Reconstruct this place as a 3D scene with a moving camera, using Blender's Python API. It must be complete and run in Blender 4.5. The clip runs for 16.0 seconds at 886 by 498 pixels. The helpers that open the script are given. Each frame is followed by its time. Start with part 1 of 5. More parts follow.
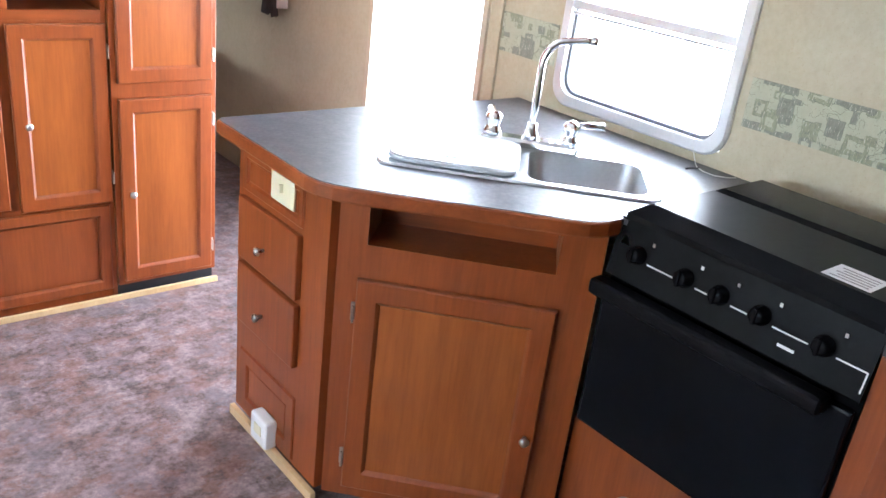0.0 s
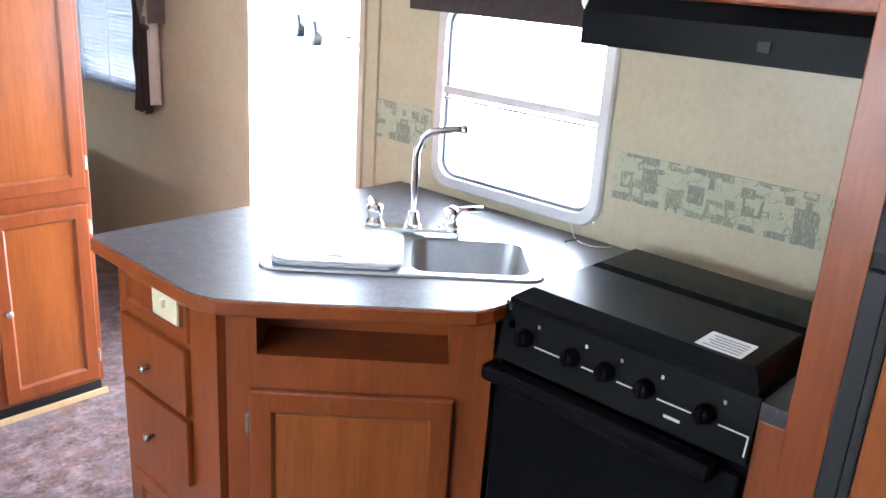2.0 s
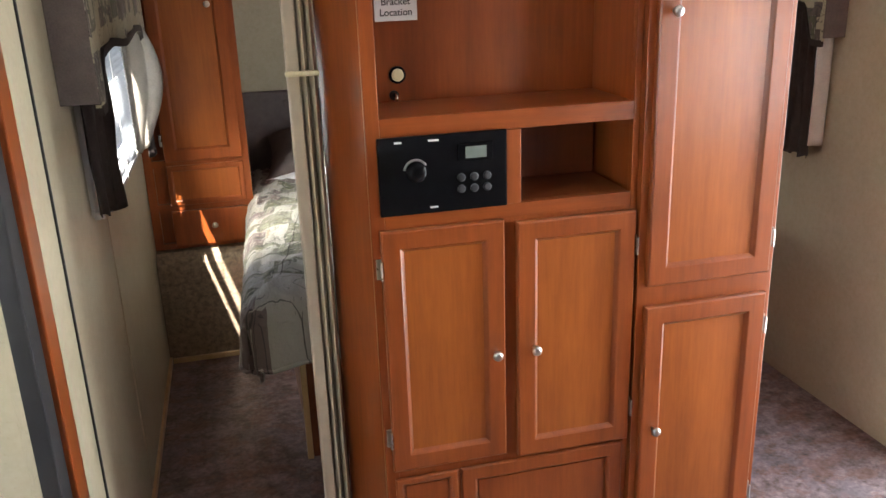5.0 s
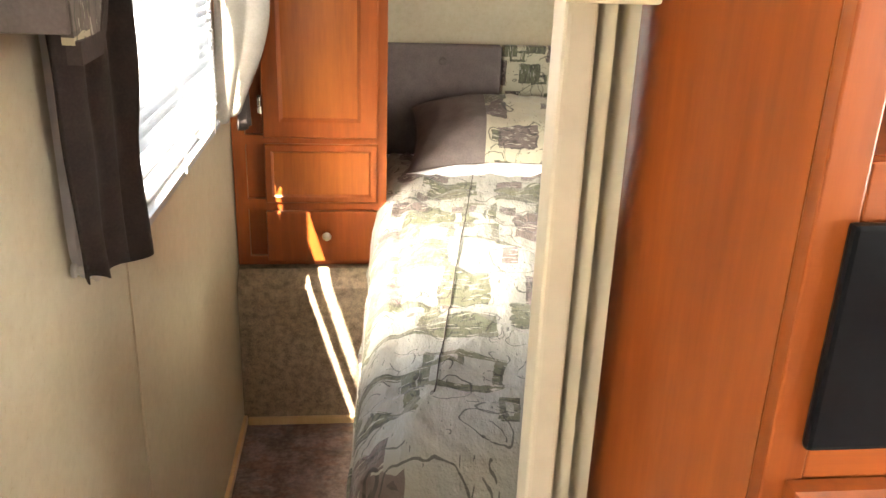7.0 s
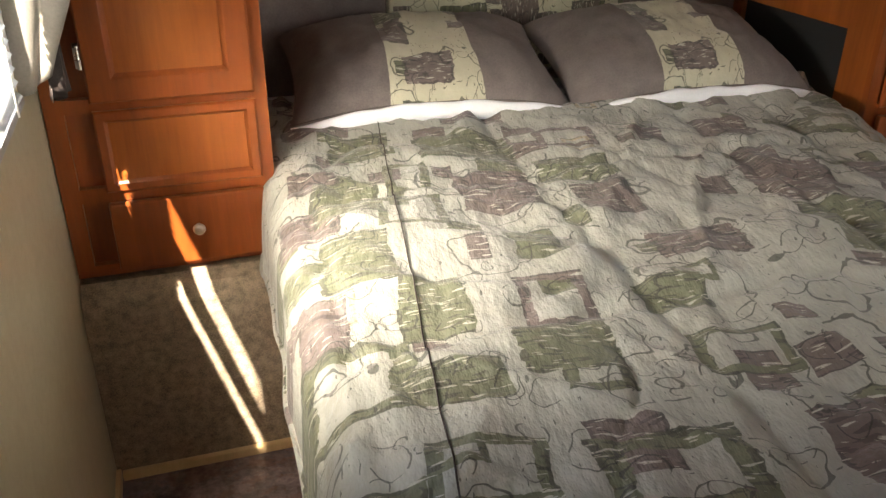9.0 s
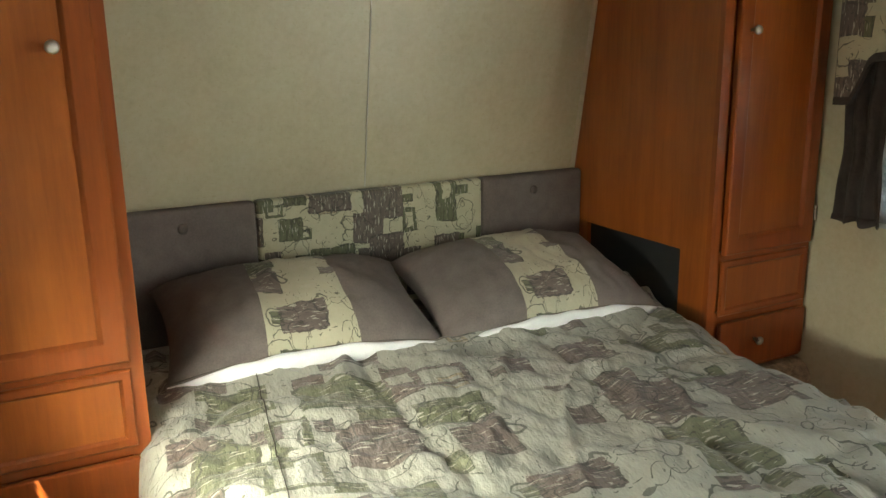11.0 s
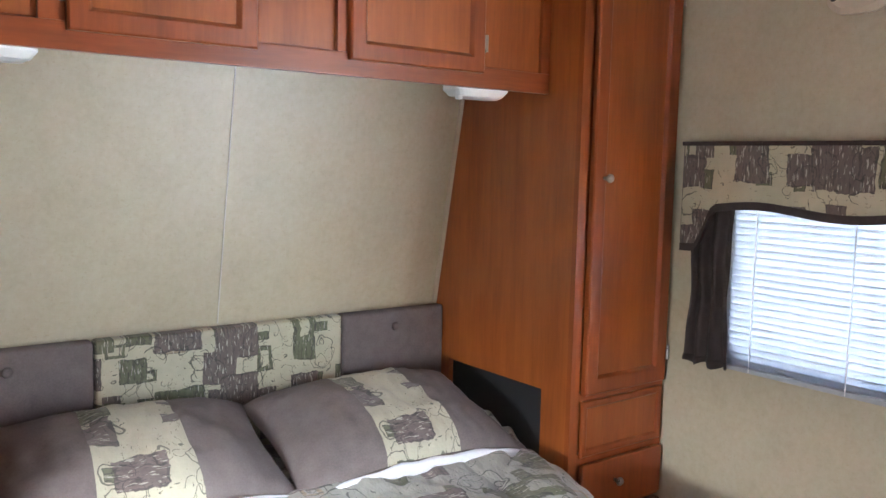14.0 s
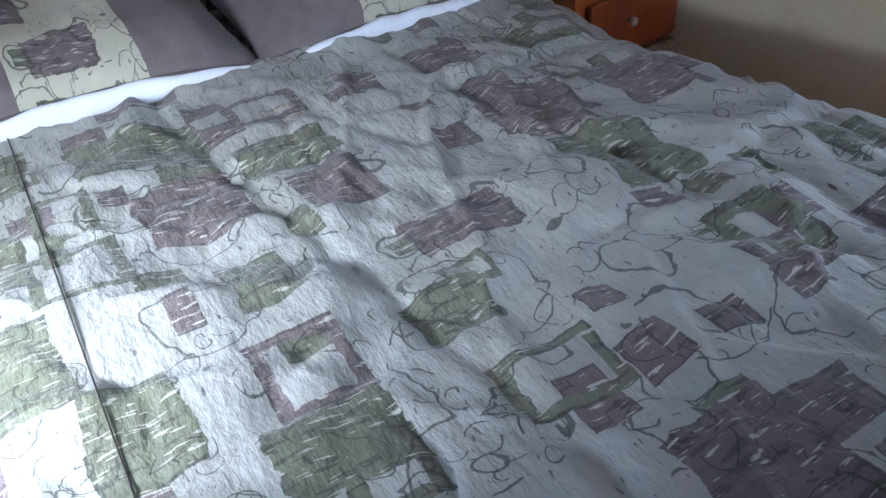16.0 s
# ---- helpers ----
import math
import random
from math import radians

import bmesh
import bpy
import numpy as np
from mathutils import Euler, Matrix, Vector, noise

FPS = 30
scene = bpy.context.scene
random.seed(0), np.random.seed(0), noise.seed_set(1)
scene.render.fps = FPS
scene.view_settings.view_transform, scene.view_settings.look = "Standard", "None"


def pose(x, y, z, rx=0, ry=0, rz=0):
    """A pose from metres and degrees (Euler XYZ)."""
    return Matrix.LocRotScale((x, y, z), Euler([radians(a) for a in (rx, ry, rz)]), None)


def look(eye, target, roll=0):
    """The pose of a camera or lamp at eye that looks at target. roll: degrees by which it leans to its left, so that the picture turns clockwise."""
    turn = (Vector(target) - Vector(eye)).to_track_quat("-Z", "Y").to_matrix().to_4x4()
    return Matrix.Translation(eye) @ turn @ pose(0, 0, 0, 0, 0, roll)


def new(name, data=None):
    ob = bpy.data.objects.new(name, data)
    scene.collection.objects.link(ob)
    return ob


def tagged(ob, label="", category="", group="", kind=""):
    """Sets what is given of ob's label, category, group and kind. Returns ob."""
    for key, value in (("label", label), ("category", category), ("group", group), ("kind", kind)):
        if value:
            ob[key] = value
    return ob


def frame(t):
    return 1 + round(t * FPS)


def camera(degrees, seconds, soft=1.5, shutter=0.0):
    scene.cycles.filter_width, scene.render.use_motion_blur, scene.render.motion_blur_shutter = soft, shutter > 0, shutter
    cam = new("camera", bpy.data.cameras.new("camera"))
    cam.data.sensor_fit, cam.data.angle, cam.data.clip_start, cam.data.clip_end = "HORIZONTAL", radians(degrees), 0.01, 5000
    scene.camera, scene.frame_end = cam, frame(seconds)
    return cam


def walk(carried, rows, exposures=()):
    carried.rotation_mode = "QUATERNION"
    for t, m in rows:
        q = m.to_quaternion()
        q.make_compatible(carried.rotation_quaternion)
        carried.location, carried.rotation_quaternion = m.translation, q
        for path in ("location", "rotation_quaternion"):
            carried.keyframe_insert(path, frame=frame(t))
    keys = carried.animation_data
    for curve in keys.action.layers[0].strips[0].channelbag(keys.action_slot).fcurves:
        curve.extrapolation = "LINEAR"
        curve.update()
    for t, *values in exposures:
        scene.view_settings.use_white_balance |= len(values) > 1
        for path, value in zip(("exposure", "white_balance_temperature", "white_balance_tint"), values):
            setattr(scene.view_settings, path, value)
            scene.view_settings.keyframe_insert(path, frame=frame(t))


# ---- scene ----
cam = camera(56.0, 16.0)
PATH = [
    (0, (-0.052, 0.305, 1.543), (1.169, 1.678, 0.751), 7.1),
    (0.5, (-0.04, 0.274, 1.549), (1.264, 1.558, 0.74), 6.3),
    (1, (-0.027, 0.26, 1.55), (1.322, 1.491, 0.736), 5.3),
    (1.5, (-0.017, 0.272, 1.582), (1.362, 1.501, 0.814), 4.6),
    (2, (-0.011, 0.295, 1.631), (1.4, 1.559, 0.989), 3.8),
    (2.5, (-0.029, 0.323, 1.665), (1.4, 1.626, 1.156), 3.7),
    (2.8, (-0.044, 0.335, 1.676), (1.35, 1.696, 1.223), 3.6),
    (3, (-0.054, 0.375, 1.68), (1.303, 1.776, 1.237), 3.5),
    (3.5, (-0.089, 0.477, 1.661), (1.081, 2.034, 1.209), 2.7),
    (4, (-0.061, 0.7, 1.638), (0.785, 2.441, 1.135), 0.4),
    (4.5, (0.009, 1.039, 1.62), (0.545, 2.874, 1.034), -2.3),
    (4.7, (-0.003, 1.187, 1.602), (0.472, 3.029, 0.987), -2.6),
    (6.8, (-0.062, 2.500, 1.388), (0.233, 4.327, 0.729), 2.1),
    (7, (-0.062, 2.650, 1.400), (0.131, 4.463, 0.703), 2.0),
    (7.5, (-0.088, 2.890, 1.362), (-0.074, 4.729, 0.611), 1.9),
    (8, (-0.144, 3.084, 1.34), (-0.061, 4.915, 0.54), 2.5),
    (8.5, (-0.154, 3.2, 1.34), (0.157, 4.966, 0.453), 1.6),
    (8.7, (-0.157, 3.226, 1.335), (0.265, 4.956, 0.425), 1.1),
    (10.8, (-0.175, 3.218, 1.461), (0.725, 4.897, 0.849), -1.3),
    (11, (-0.176, 3.215, 1.473), (0.719, 4.936, 0.987), -0.9),
    (11.3, (-0.185, 3.214, 1.516), (0.691, 4.981, 1.18), -1.3),
    (11.5, (-0.181, 3.234, 1.539), (0.687, 5.019, 1.297), -0.9),
    (12, (-0.162, 3.221, 1.57), (0.653, 5.047, 1.504), -0.7),
    (12.5, (-0.139, 3.224, 1.583), (0.671, 5.052, 1.583), -0.4),
    (13, (-0.117, 3.222, 1.581), (0.773, 5.014, 1.588), -0.2),
    (13.5, (-0.116, 3.233, 1.577), (0.926, 4.94, 1.543), 0.4),
    (14, (-0.136, 3.274, 1.524), (1.062, 4.862, 1.315), 1.3),
    (14.5, (-0.122, 3.304, 1.452), (1.084, 4.801, 0.902), 1.7),
    (15, (-0.113, 3.344, 1.397), (1.014, 4.767, 0.557), 2.2),
    (15.5, (-0.06, 3.435, 1.353), (0.935, 4.869, 0.376), 0.3),
    (16, (0.022, 3.554, 1.307), (1.064, 4.859, 0.206), -3.7),
]
EXPOSURES = [
    (0, 3.25, 5700, 10), (0.6, 3.15, 5700, 10), (1.5, 3.5, 5700, 10), (2.0, 3.15, 5700, 10), (2.6, 2.15, 5600, 10), (3.0, 1.4, 5250, 10), (3.6, 0.3, 5100, 8), (4.2, 0.25, 5250, 8), (4.5, 0.9, 5900, 10), (4.7, 1.55, 6200, 10),
    (6.8, 3.75, 7500, 10), (7.5, 3.15, 7500, 10), (8.7, 2.75, 7300, 10), (11.0, 2.8, 7250, -6), (12.5, 3.55, 7050, 4), (13.4, 3.65, 6550, 8), (14.0, 3.7, 5750, 10), (14.6, 3.8, 5250, 10), (15.2, 3.3, 5100, 10), (15.5, 3.05, 5050, 10), (16.0, 2.7, 4950, 10),
]
walk(cam, [(t, look(eye, target, roll)) for t, eye, target, roll in PATH], EXPOSURES)

# ---- world, sun, sky light ----
SUN_DIR = Vector((0.330, 1.0, -1.11)).normalized()
world = bpy.data.worlds.new("sky")
scene.world = world
world.use_nodes = True
wn = world.node_tree
sky = wn.nodes.new("ShaderNodeTexSky")
sky.sky_type = "NISHITA"
sky.sun_disc = False
sky.dust_density = 1.5
sky.sun_elevation = math.asin(-SUN_DIR.z)
sky.sun_rotation = math.atan2(-SUN_DIR.x, -SUN_DIR.y)
wn.links.new(sky.outputs[0], wn.nodes["Background"].inputs[0])
wn.nodes["Background"].inputs[1].default_value = 0.15

sun = new("sun", bpy.data.lights.new("sun", "SUN"))
sun.data.energy, sun.data.angle, sun.data.color = 5.0, radians(0.5), (1.0, 0.95, 0.87)
sun.matrix_world = look((0, 0, 6), Vector((0, 0, 6)) + SUN_DIR)


def sky_light(name, at, wide, high, watts, aim, color=(0.95, 0.98, 1.0), spread=180):
    """The sky's light in a window's opening, aimed as the opening and its blinds let it in."""
    data = bpy.data.lights.new(name, "AREA")
    data.shape, data.size, data.size_y, data.energy, data.color = "RECTANGLE", wide, high, watts, color
    data.spread = radians(spread)
    ob = new(name, data)
    ob.matrix_world = look(at, aim)
    return ob


sky_light("skylight_kitchen", (2.06, 1.81, 1.24), 0.60, 0.56, 2.2, (1, 1.81, 1.24))
sky_light("skylight_door", (2.06, 2.84, 0.98), 0.64, 1.74, 6.5, (1, 2.84, 0.98), (0.84, 0.92, 1.0))
sky_light("skylight_bed_gap", (-0.44, 4.28, 1.06), 0.45, 0.14, 1.35, (0.08, 4.50, 0.66), (1.0, 0.96, 0.88), 84)
sky_light("skylight_bed_shady", (2.06, 4.31, 1.22), 0.74, 0.52, 0.07, (1, 4.31, 1.22), (0.80, 0.90, 1.0))
# fill lamp added in an assumed, unseen window to brighten the cabinet fronts
sky_light("fill_light_slide", (-1.36, 1.40, 1.25), 1.9, 0.8, 1.3, (0, 1.45, 1.10))

# ---- materials ----


def nodes_of(name, rough=0.5, metal=0.0):
    m = bpy.data.materials.new(name)
    m.use_nodes = True
    t = m.node_tree
    b = t.nodes["Principled BSDF"]
    b.inputs["Roughness"].default_value, b.inputs["Metallic"].default_value = rough, metal
    return m, t, b


def add(t, kind, **values):
    n = t.nodes.new("ShaderNode" + kind)
    for k, v in values.items():
        if k in n.inputs:
            n.inputs[k].default_value = v
    return n


def coords(t, scale=(1, 1, 1), turn=(0, 0, 0)):
    c, m = add(t, "TexCoord"), add(t, "Mapping")
    m.inputs["Scale"].default_value, m.inputs["Rotation"].default_value = scale, turn
    t.links.new(c.outputs["Object"], m.inputs["Vector"])
    return m.outputs[0]


def noise_at(t, vec, scale, detail=4, rough=0.55):
    n = add(t, "TexNoise", Scale=scale, Detail=detail, Roughness=rough)
    t.links.new(vec, n.inputs["Vector"])
    return n.outputs["Fac"]


def ramp(t, fac, stops):
    r = t.nodes.new("ShaderNodeValToRGB")
    e = r.color_ramp.elements
    e[0].position, e[0].color = stops[0][0], (*stops[0][1], 1)
    e[1].position, e[1].color = stops[-1][0], (*stops[-1][1], 1)
    for p, c in stops[1:-1]:
        e.new(p).color = (*c, 1)
    t.links.new(fac, r.inputs[0])
    return r.outputs[0]


def mix(t, fac, a, b, blend="MIX"):
    n = t.nodes.new("ShaderNodeMix")
    n.data_type, n.blend_type = "RGBA", blend
    for sock, v in ((n.inputs[0], fac), (n.inputs[6], a), (n.inputs[7], b)):
        if isinstance(v, (int, float)):
            sock.default_value = v
        elif isinstance(v, tuple):
            sock.default_value = (*v, 1)
        else:
            t.links.new(v, sock)
    return n.outputs[2]


def maths(t, op, a, b=0.0):
    n = t.nodes.new("ShaderNodeMath")
    n.operation = op
    for sock, v in zip(n.inputs, (a, b)):
        if isinstance(v, (int, float)):
            sock.default_value = v
        else:
            t.links.new(v, sock)
    return n.outputs[0]


def bump(t, b, height, strength=0.2, distance=0.002):
    n = add(t, "Bump", Strength=strength, Distance=distance)
    t.links.new(height, n.inputs["Height"])
    t.links.new(n.outputs[0], b.inputs["Normal"])


def plain(name, color, rough=0.5, metal=0.0, grain=40, amount=0.12, relief=0.05):
    """A painted, moulded or metal surface with slight unevenness at two scales."""
    m, t, b = nodes_of(name, rough, metal)
    v = coords(t)
    n = mix(t, 0.5, noise_at(t, v, grain), noise_at(t, v, grain / 9, 3))
    lo, hi = tuple(c * (1 - amount) for c in color), tuple(min(1, c * (1 + amount)) for c in color)
    t.links.new(ramp(t, n, [(0.35, lo), (0.65, hi)]), b.inputs["Base Color"])
    t.links.new(maths(t, "MULTIPLY_ADD", n, 0.15), b.inputs["Roughness"])
    t.nodes[-1].inputs[2].default_value = rough - 0.07
    if relief:
        bump(t, b, n, relief)
    return m


def wood(name, dark, light, along="z", rough=0.32):
    """Cherry-stained veneer: long grain, pores and cloudy stain."""
    m, t, b = nodes_of(name, rough)
    s = {"z": (1, 1, 0.07), "x": (0.07, 1, 1), "y": (1, 0.07, 1)}[along]
    fine, broad = coords(t, tuple(c * 90 for c in s)), coords(t, tuple(c * 14 for c in s))
    f, g = noise_at(t, fine, 1.0, 5, 0.6), noise_at(t, broad, 1.0, 4, 0.6)
    cloud = noise_at(t, coords(t, tuple(c ** 0.4 for c in s)), 9, 5, 0.65)
    mid = tuple((a + c) / 2 for a, c in zip(dark, light))
    base = ramp(t, maths(t, "ADD", maths(t, "MULTIPLY", f, 0.45), maths(t, "MULTIPLY", g, 0.55)), [(0.34, dark), (0.5, mid), (0.66, light)])
    base = mix(t, 0.40, base, ramp(t, cloud, [(0.3, dark), (0.7, light)]))
    t.links.new(base, b.inputs["Base Color"])
    b.inputs["Coat Weight"].default_value, b.inputs["Coat Roughness"].default_value = 0.12, 0.28
    bump(t, b, f, 0.08, 0.001)
    return m


WOOD = wood("cherry_wood", (0.150, 0.030, 0.006), (0.325, 0.078, 0.016))
WOOD_X = wood("cherry_wood_across", (0.150, 0.030, 0.006), (0.325, 0.078, 0.016), "x")
PANEL = wood("cherry_panel", (0.200, 0.046, 0.008), (0.400, 0.112, 0.022))
# the same cherry wood, darkened: the shade of enclosed parts is in its colour
WOOD_SHADED = wood("cherry_shaded", (0.13, 0.032, 0.010), (0.22, 0.058, 0.018))
PALE_WOOD = wood("pale_trim", (0.55, 0.36, 0.17), (0.72, 0.52, 0.28))
CHROME = plain("chrome", (0.75, 0.76, 0.78), 0.12, 1.0, 20, 0.04, 0)
STEEL = plain("stainless_steel", (0.50, 0.52, 0.55), 0.30, 1.0, 120, 0.08, 0.03)
NICKEL = plain("satin_nickel", (0.55, 0.53, 0.50), 0.28, 1.0, 60, 0.06, 0)
BLACK = plain("black_enamel", (0.005, 0.005, 0.006), 0.34, 0, 60, 0.2, 0.03)
BLACK_GLOSS = plain("black_glass", (0.006, 0.006, 0.007), 0.14, 0, 30, 0.2, 0)
for shiny in (BLACK, BLACK_GLOSS):
    shiny.node_tree.nodes["Principled BSDF"].inputs["Specular IOR Level"].default_value = 0.08
GASKET = plain("grey_gasket", (0.16, 0.17, 0.19), 0.5)
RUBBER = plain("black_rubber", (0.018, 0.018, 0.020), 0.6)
DARK_BROWN = plain("dark_brown_cloth", (0.042, 0.030, 0.027), 0.85, 0, 300, 0.3, 0.25)
TAUPE = plain("taupe_suede", (0.150, 0.122, 0.114), 0.9, 0, 220, 0.18, 0.2)
WHITE = plain("white_plastic", (0.78, 0.77, 0.74), 0.35, 0, 30, 0.05, 0)
IVORY = plain("ivory_plastic", (0.72, 0.66, 0.44), 0.35, 0, 30, 0.05, 0)
CURTAIN_BACK = plain("curtain_back", (0.30, 0.27, 0.235), 0.85, 0, 200, 0.12, 0.25)
LINING = plain("pale_lining", (0.62, 0.60, 0.56), 0.85, 0, 200, 0.08, 0.2)
CREAM = plain("cream_vinyl", (0.56, 0.49, 0.37), 0.45, 0, 30, 0.08, 0.05)
PILLOW_WHITE = plain("white_cotton", (0.78, 0.78, 0.80), 0.9, 0, 260, 0.06, 0.2)
ALU = plain("white_aluminium", (0.72, 0.73, 0.74), 0.3, 0.3, 60, 0.05, 0)
CEILING = plain("ceiling_panel", (0.74, 0.72, 0.70), 0.6, 0, 14, 0.05, 0.08)
CARPET = plain("brown_carpet", (0.29, 0.218, 0.150), 0.95, 0, 420, 0.55, 0.8)
GRAVEL = plain("pale_gravel", (0.70, 0.68, 0.63), 0.9, 0, 60, 0.3, 0.5)
CAR_GLASS = plain("tinted_car_glass", (0.20, 0.22, 0.23), 0.2, 0, 30, 0.1, 0)
CAR_PAINT = plain("white_paint", (0.70, 0.70, 0.70), 0.25, 0.4, 40, 0.05, 0)
INK = plain("black_ink", (0.02, 0.02, 0.02), 0.7, 0, 40, 0.1, 0)
PAPER = plain("white_label", (0.80, 0.80, 0.80), 0.5, 0, 40, 0.04, 0)
LCD = plain("lcd_glass", (0.16, 0.19, 0.17), 0.2, 0, 40, 0.1, 0)


def make_wallpaper():
    m, t, b = nodes_of("beige_wallboard", 0.36)
    v = coords(t)
    a = mix(t, 0.5, noise_at(t, v, 9, 6, 0.7), noise_at(t, v, 55, 4, 0.6))
    c = ramp(t, a, [(0.34, (0.455, 0.40, 0.27)), (0.5, (0.50, 0.445, 0.31)), (0.66, (0.535, 0.485, 0.35))])
    fleck = noise_at(t, v, 130, 2)
    c = mix(t, maths(t, "MULTIPLY", maths(t, "GREATER_THAN", fleck, 0.66), 0.25), c, (0.36, 0.29, 0.17))
    t.links.new(c, b.inputs["Base Color"])
    bump(t, b, noise_at(t, v, 180, 3), 0.12, 0.001)
    return m


def make_floor():
    m, t, b = nodes_of("stone_look_vinyl", 0.34)
    v = coords(t)
    warp = noise_at(t, v, 6, 5, 0.7)
    a = noise_at(t, v, 13, 7, 0.78)
    c = ramp(t, a, [(0.34, (0.028, 0.016, 0.014)), (0.44, (0.105, 0.062, 0.054)), (0.52, (0.205, 0.155, 0.160)), (0.64, (0.38, 0.29, 0.27))])
    rust = noise_at(t, coords(t, (1.0, 1.6, 1.0)), 8, 5, 0.75)
    c = mix(t, maths(t, "MULTIPLY", maths(t, "GREATER_THAN", rust, 0.53), 0.5), c, (0.20, 0.080, 0.048))
    c = mix(t, maths(t, "MULTIPLY", maths(t, "GREATER_THAN", warp, 0.56), 0.45), c, (0.14, 0.125, 0.145))
    c = mix(t, 0.22, c, ramp(t, noise_at(t, v, 60, 3), [(0.35, (0.06, 0.045, 0.045)), (0.65, (0.40, 0.33, 0.32))]))
    t.links.new(c, b.inputs["Base Color"])
    bump(t, b, a, 0.12, 0.001)
    return m


def make_counter():
    m, t, b = nodes_of("slate_laminate", 0.36)
    v = coords(t)
    a = mix(t, 0.5, noise_at(t, v, 22, 6, 0.7), noise_at(t, v, 90, 3))
    c = ramp(t, a, [(0.36, (0.042, 0.040, 0.045)), (0.5, (0.070, 0.066, 0.072)), (0.66, (0.115, 0.103, 0.106))])
    t.links.new(c, b.inputs["Base Color"])
    bump(t, b, noise_at(t, v, 240, 2), 0.1, 0.0006)
    return m


def make_print(name, axes="xy", base=(0.345, 0.335, 0.290), size=1.0, puffy=0.9, pale=(0.46, 0.44, 0.37), green_from=0.46, crowd=1.0, ink=(0.030, 0.030, 0.024), tones=(((0.085, 0.062, 0.056), (0.190, 0.148, 0.136)), ((0.066, 0.069, 0.040), (0.190, 0.190, 0.122)))):
    """Printed cotton: brushed brown and green blocks in rows on cream, some hollow, with dark curls and pale strokes."""
    m, t, b = nodes_of(name, 0.6)
    co, sep, flat3 = add(t, "TexCoord"), t.nodes.new("ShaderNodeSeparateXYZ"), t.nodes.new("ShaderNodeCombineXYZ")
    t.links.new(co.outputs["Object"], sep.inputs[0])
    for k, axis in enumerate(axes):
        t.links.new(sep.outputs["xyz".index(axis)], flat3.inputs[k])
    cloth_at = flat3.outputs[0]

    def mapped(sx, sy, turn=0.0, shift=(0.0, 0.0)):
        n = add(t, "Mapping")
        n.inputs["Scale"].default_value, n.inputs["Rotation"].default_value = (sx / size, sy / size, 1), (0, 0, turn)
        n.inputs["Location"].default_value = (*shift, 0)
        t.links.new(cloth_at, n.inputs["Vector"])
        return n.outputs[0]

    def vmath(op, *values):
        n = t.nodes.new("ShaderNodeVectorMath")
        n.operation = op
        for sock, v in zip(n.inputs, values):
            if isinstance(v, tuple):
                sock.default_value = v
            else:
                t.links.new(v, sock)
        return n.outputs[0]

    def split(vec):
        n = t.nodes.new("ShaderNodeSeparateXYZ")
        t.links.new(vec, n.inputs[0])
        return n.outputs

    def wobble(vec, scale, amount):
        n = add(t, "TexNoise", Scale=scale / size, Detail=2)
        t.links.new(cloth_at, n.inputs["Vector"])
        return vmath("MULTIPLY_ADD", vmath("SUBTRACT", n.outputs["Color"], (0.5, 0.5, 0.5)), (amount, amount, 0.0), vec)

    def times(*fs):
        out = fs[0]
        for f in fs[1:]:
            out = maths(t, "MULTIPLY", out, f)
        return out

    def above(f, level):
        return maths(t, "GREATER_THAN", f, level)

    def below(f, level):
        return maths(t, "LESS_THAN", f, level)

    def scaled(f, lo, hi):
        out = maths(t, "MULTIPLY_ADD", f, hi - lo)
        t.nodes[-1].inputs[2].default_value = lo
        return out

    def blocks(wide, high, shift, lo, hi):
        """One row of blocks: each cell holds a block of its own size and place. Gives the depth inside its edge and random values."""
        p = wobble(wobble(mapped(1 / wide, 1 / high, 0.0, shift), 9, 0.16), 60, 0.045)
        cell = vmath("FLOOR", p)
        dice = []
        for k in range(2):
            n = t.nodes.new("ShaderNodeTexWhiteNoise")
            t.links.new(vmath("ADD", cell, (0.31 + 7.7 * k, 0.17, 0.43)), n.inputs["Vector"])
            dice += list(split(n.outputs["Color"]))
        fx, fy, _ = split(vmath("SUBTRACT", p, cell))
        dx = maths(t, "ABSOLUTE", maths(t, "SUBTRACT", fx, scaled(dice[2], 0.40, 0.60)))
        dy = maths(t, "ABSOLUTE", maths(t, "SUBTRACT", fy, scaled(dice[3], 0.40, 0.60)))
        ex, ey = maths(t, "SUBTRACT", scaled(dice[0], lo, hi), dx), maths(t, "SUBTRACT", scaled(dice[1], lo, hi), dy)
        return maths(t, "MINIMUM", ex, ey), dice[4], dice[5]

    brush = noise_at(t, mapped(20, 62, 0.12), 1.0, 3)
    brown = mix(t, brush, *tones[0])
    green = mix(t, brush, *tones[1])
    tan = mix(t, brush, (0.24, 0.19, 0.12), (0.36, 0.30, 0.21))
    c = mix(t, noise_at(t, mapped(14, 14), 1.0, 5, 0.65), tuple(v * 0.76 for v in base), tuple(min(1, v * 1.12) for v in base))
    cover = None
    for wide, high, shift, lo, hi, chance, odd in ((0.105, 0.120, (0.37, 0.21), 0.16, 0.36, 0.34, tan), (0.185, 0.170, (0.11, 0.63), 0.20, 0.42, 0.50, brown), (0.290, 0.270, (0.55, 0.30), 0.18, 0.36, 0.66, green)):
        depth, luck, tone = blocks(wide, high, shift, lo, hi)
        on = times(above(depth, 0.0), below(luck, chance * crowd))
        hollow = times(above(depth, 0.10), above(tone, 0.80))
        on = maths(t, "SUBTRACT", on, times(on, hollow))
        col = mix(t, above(tone, green_from), brown, mix(t, above(tone, 0.93), green, odd))
        c = mix(t, on, c, col)
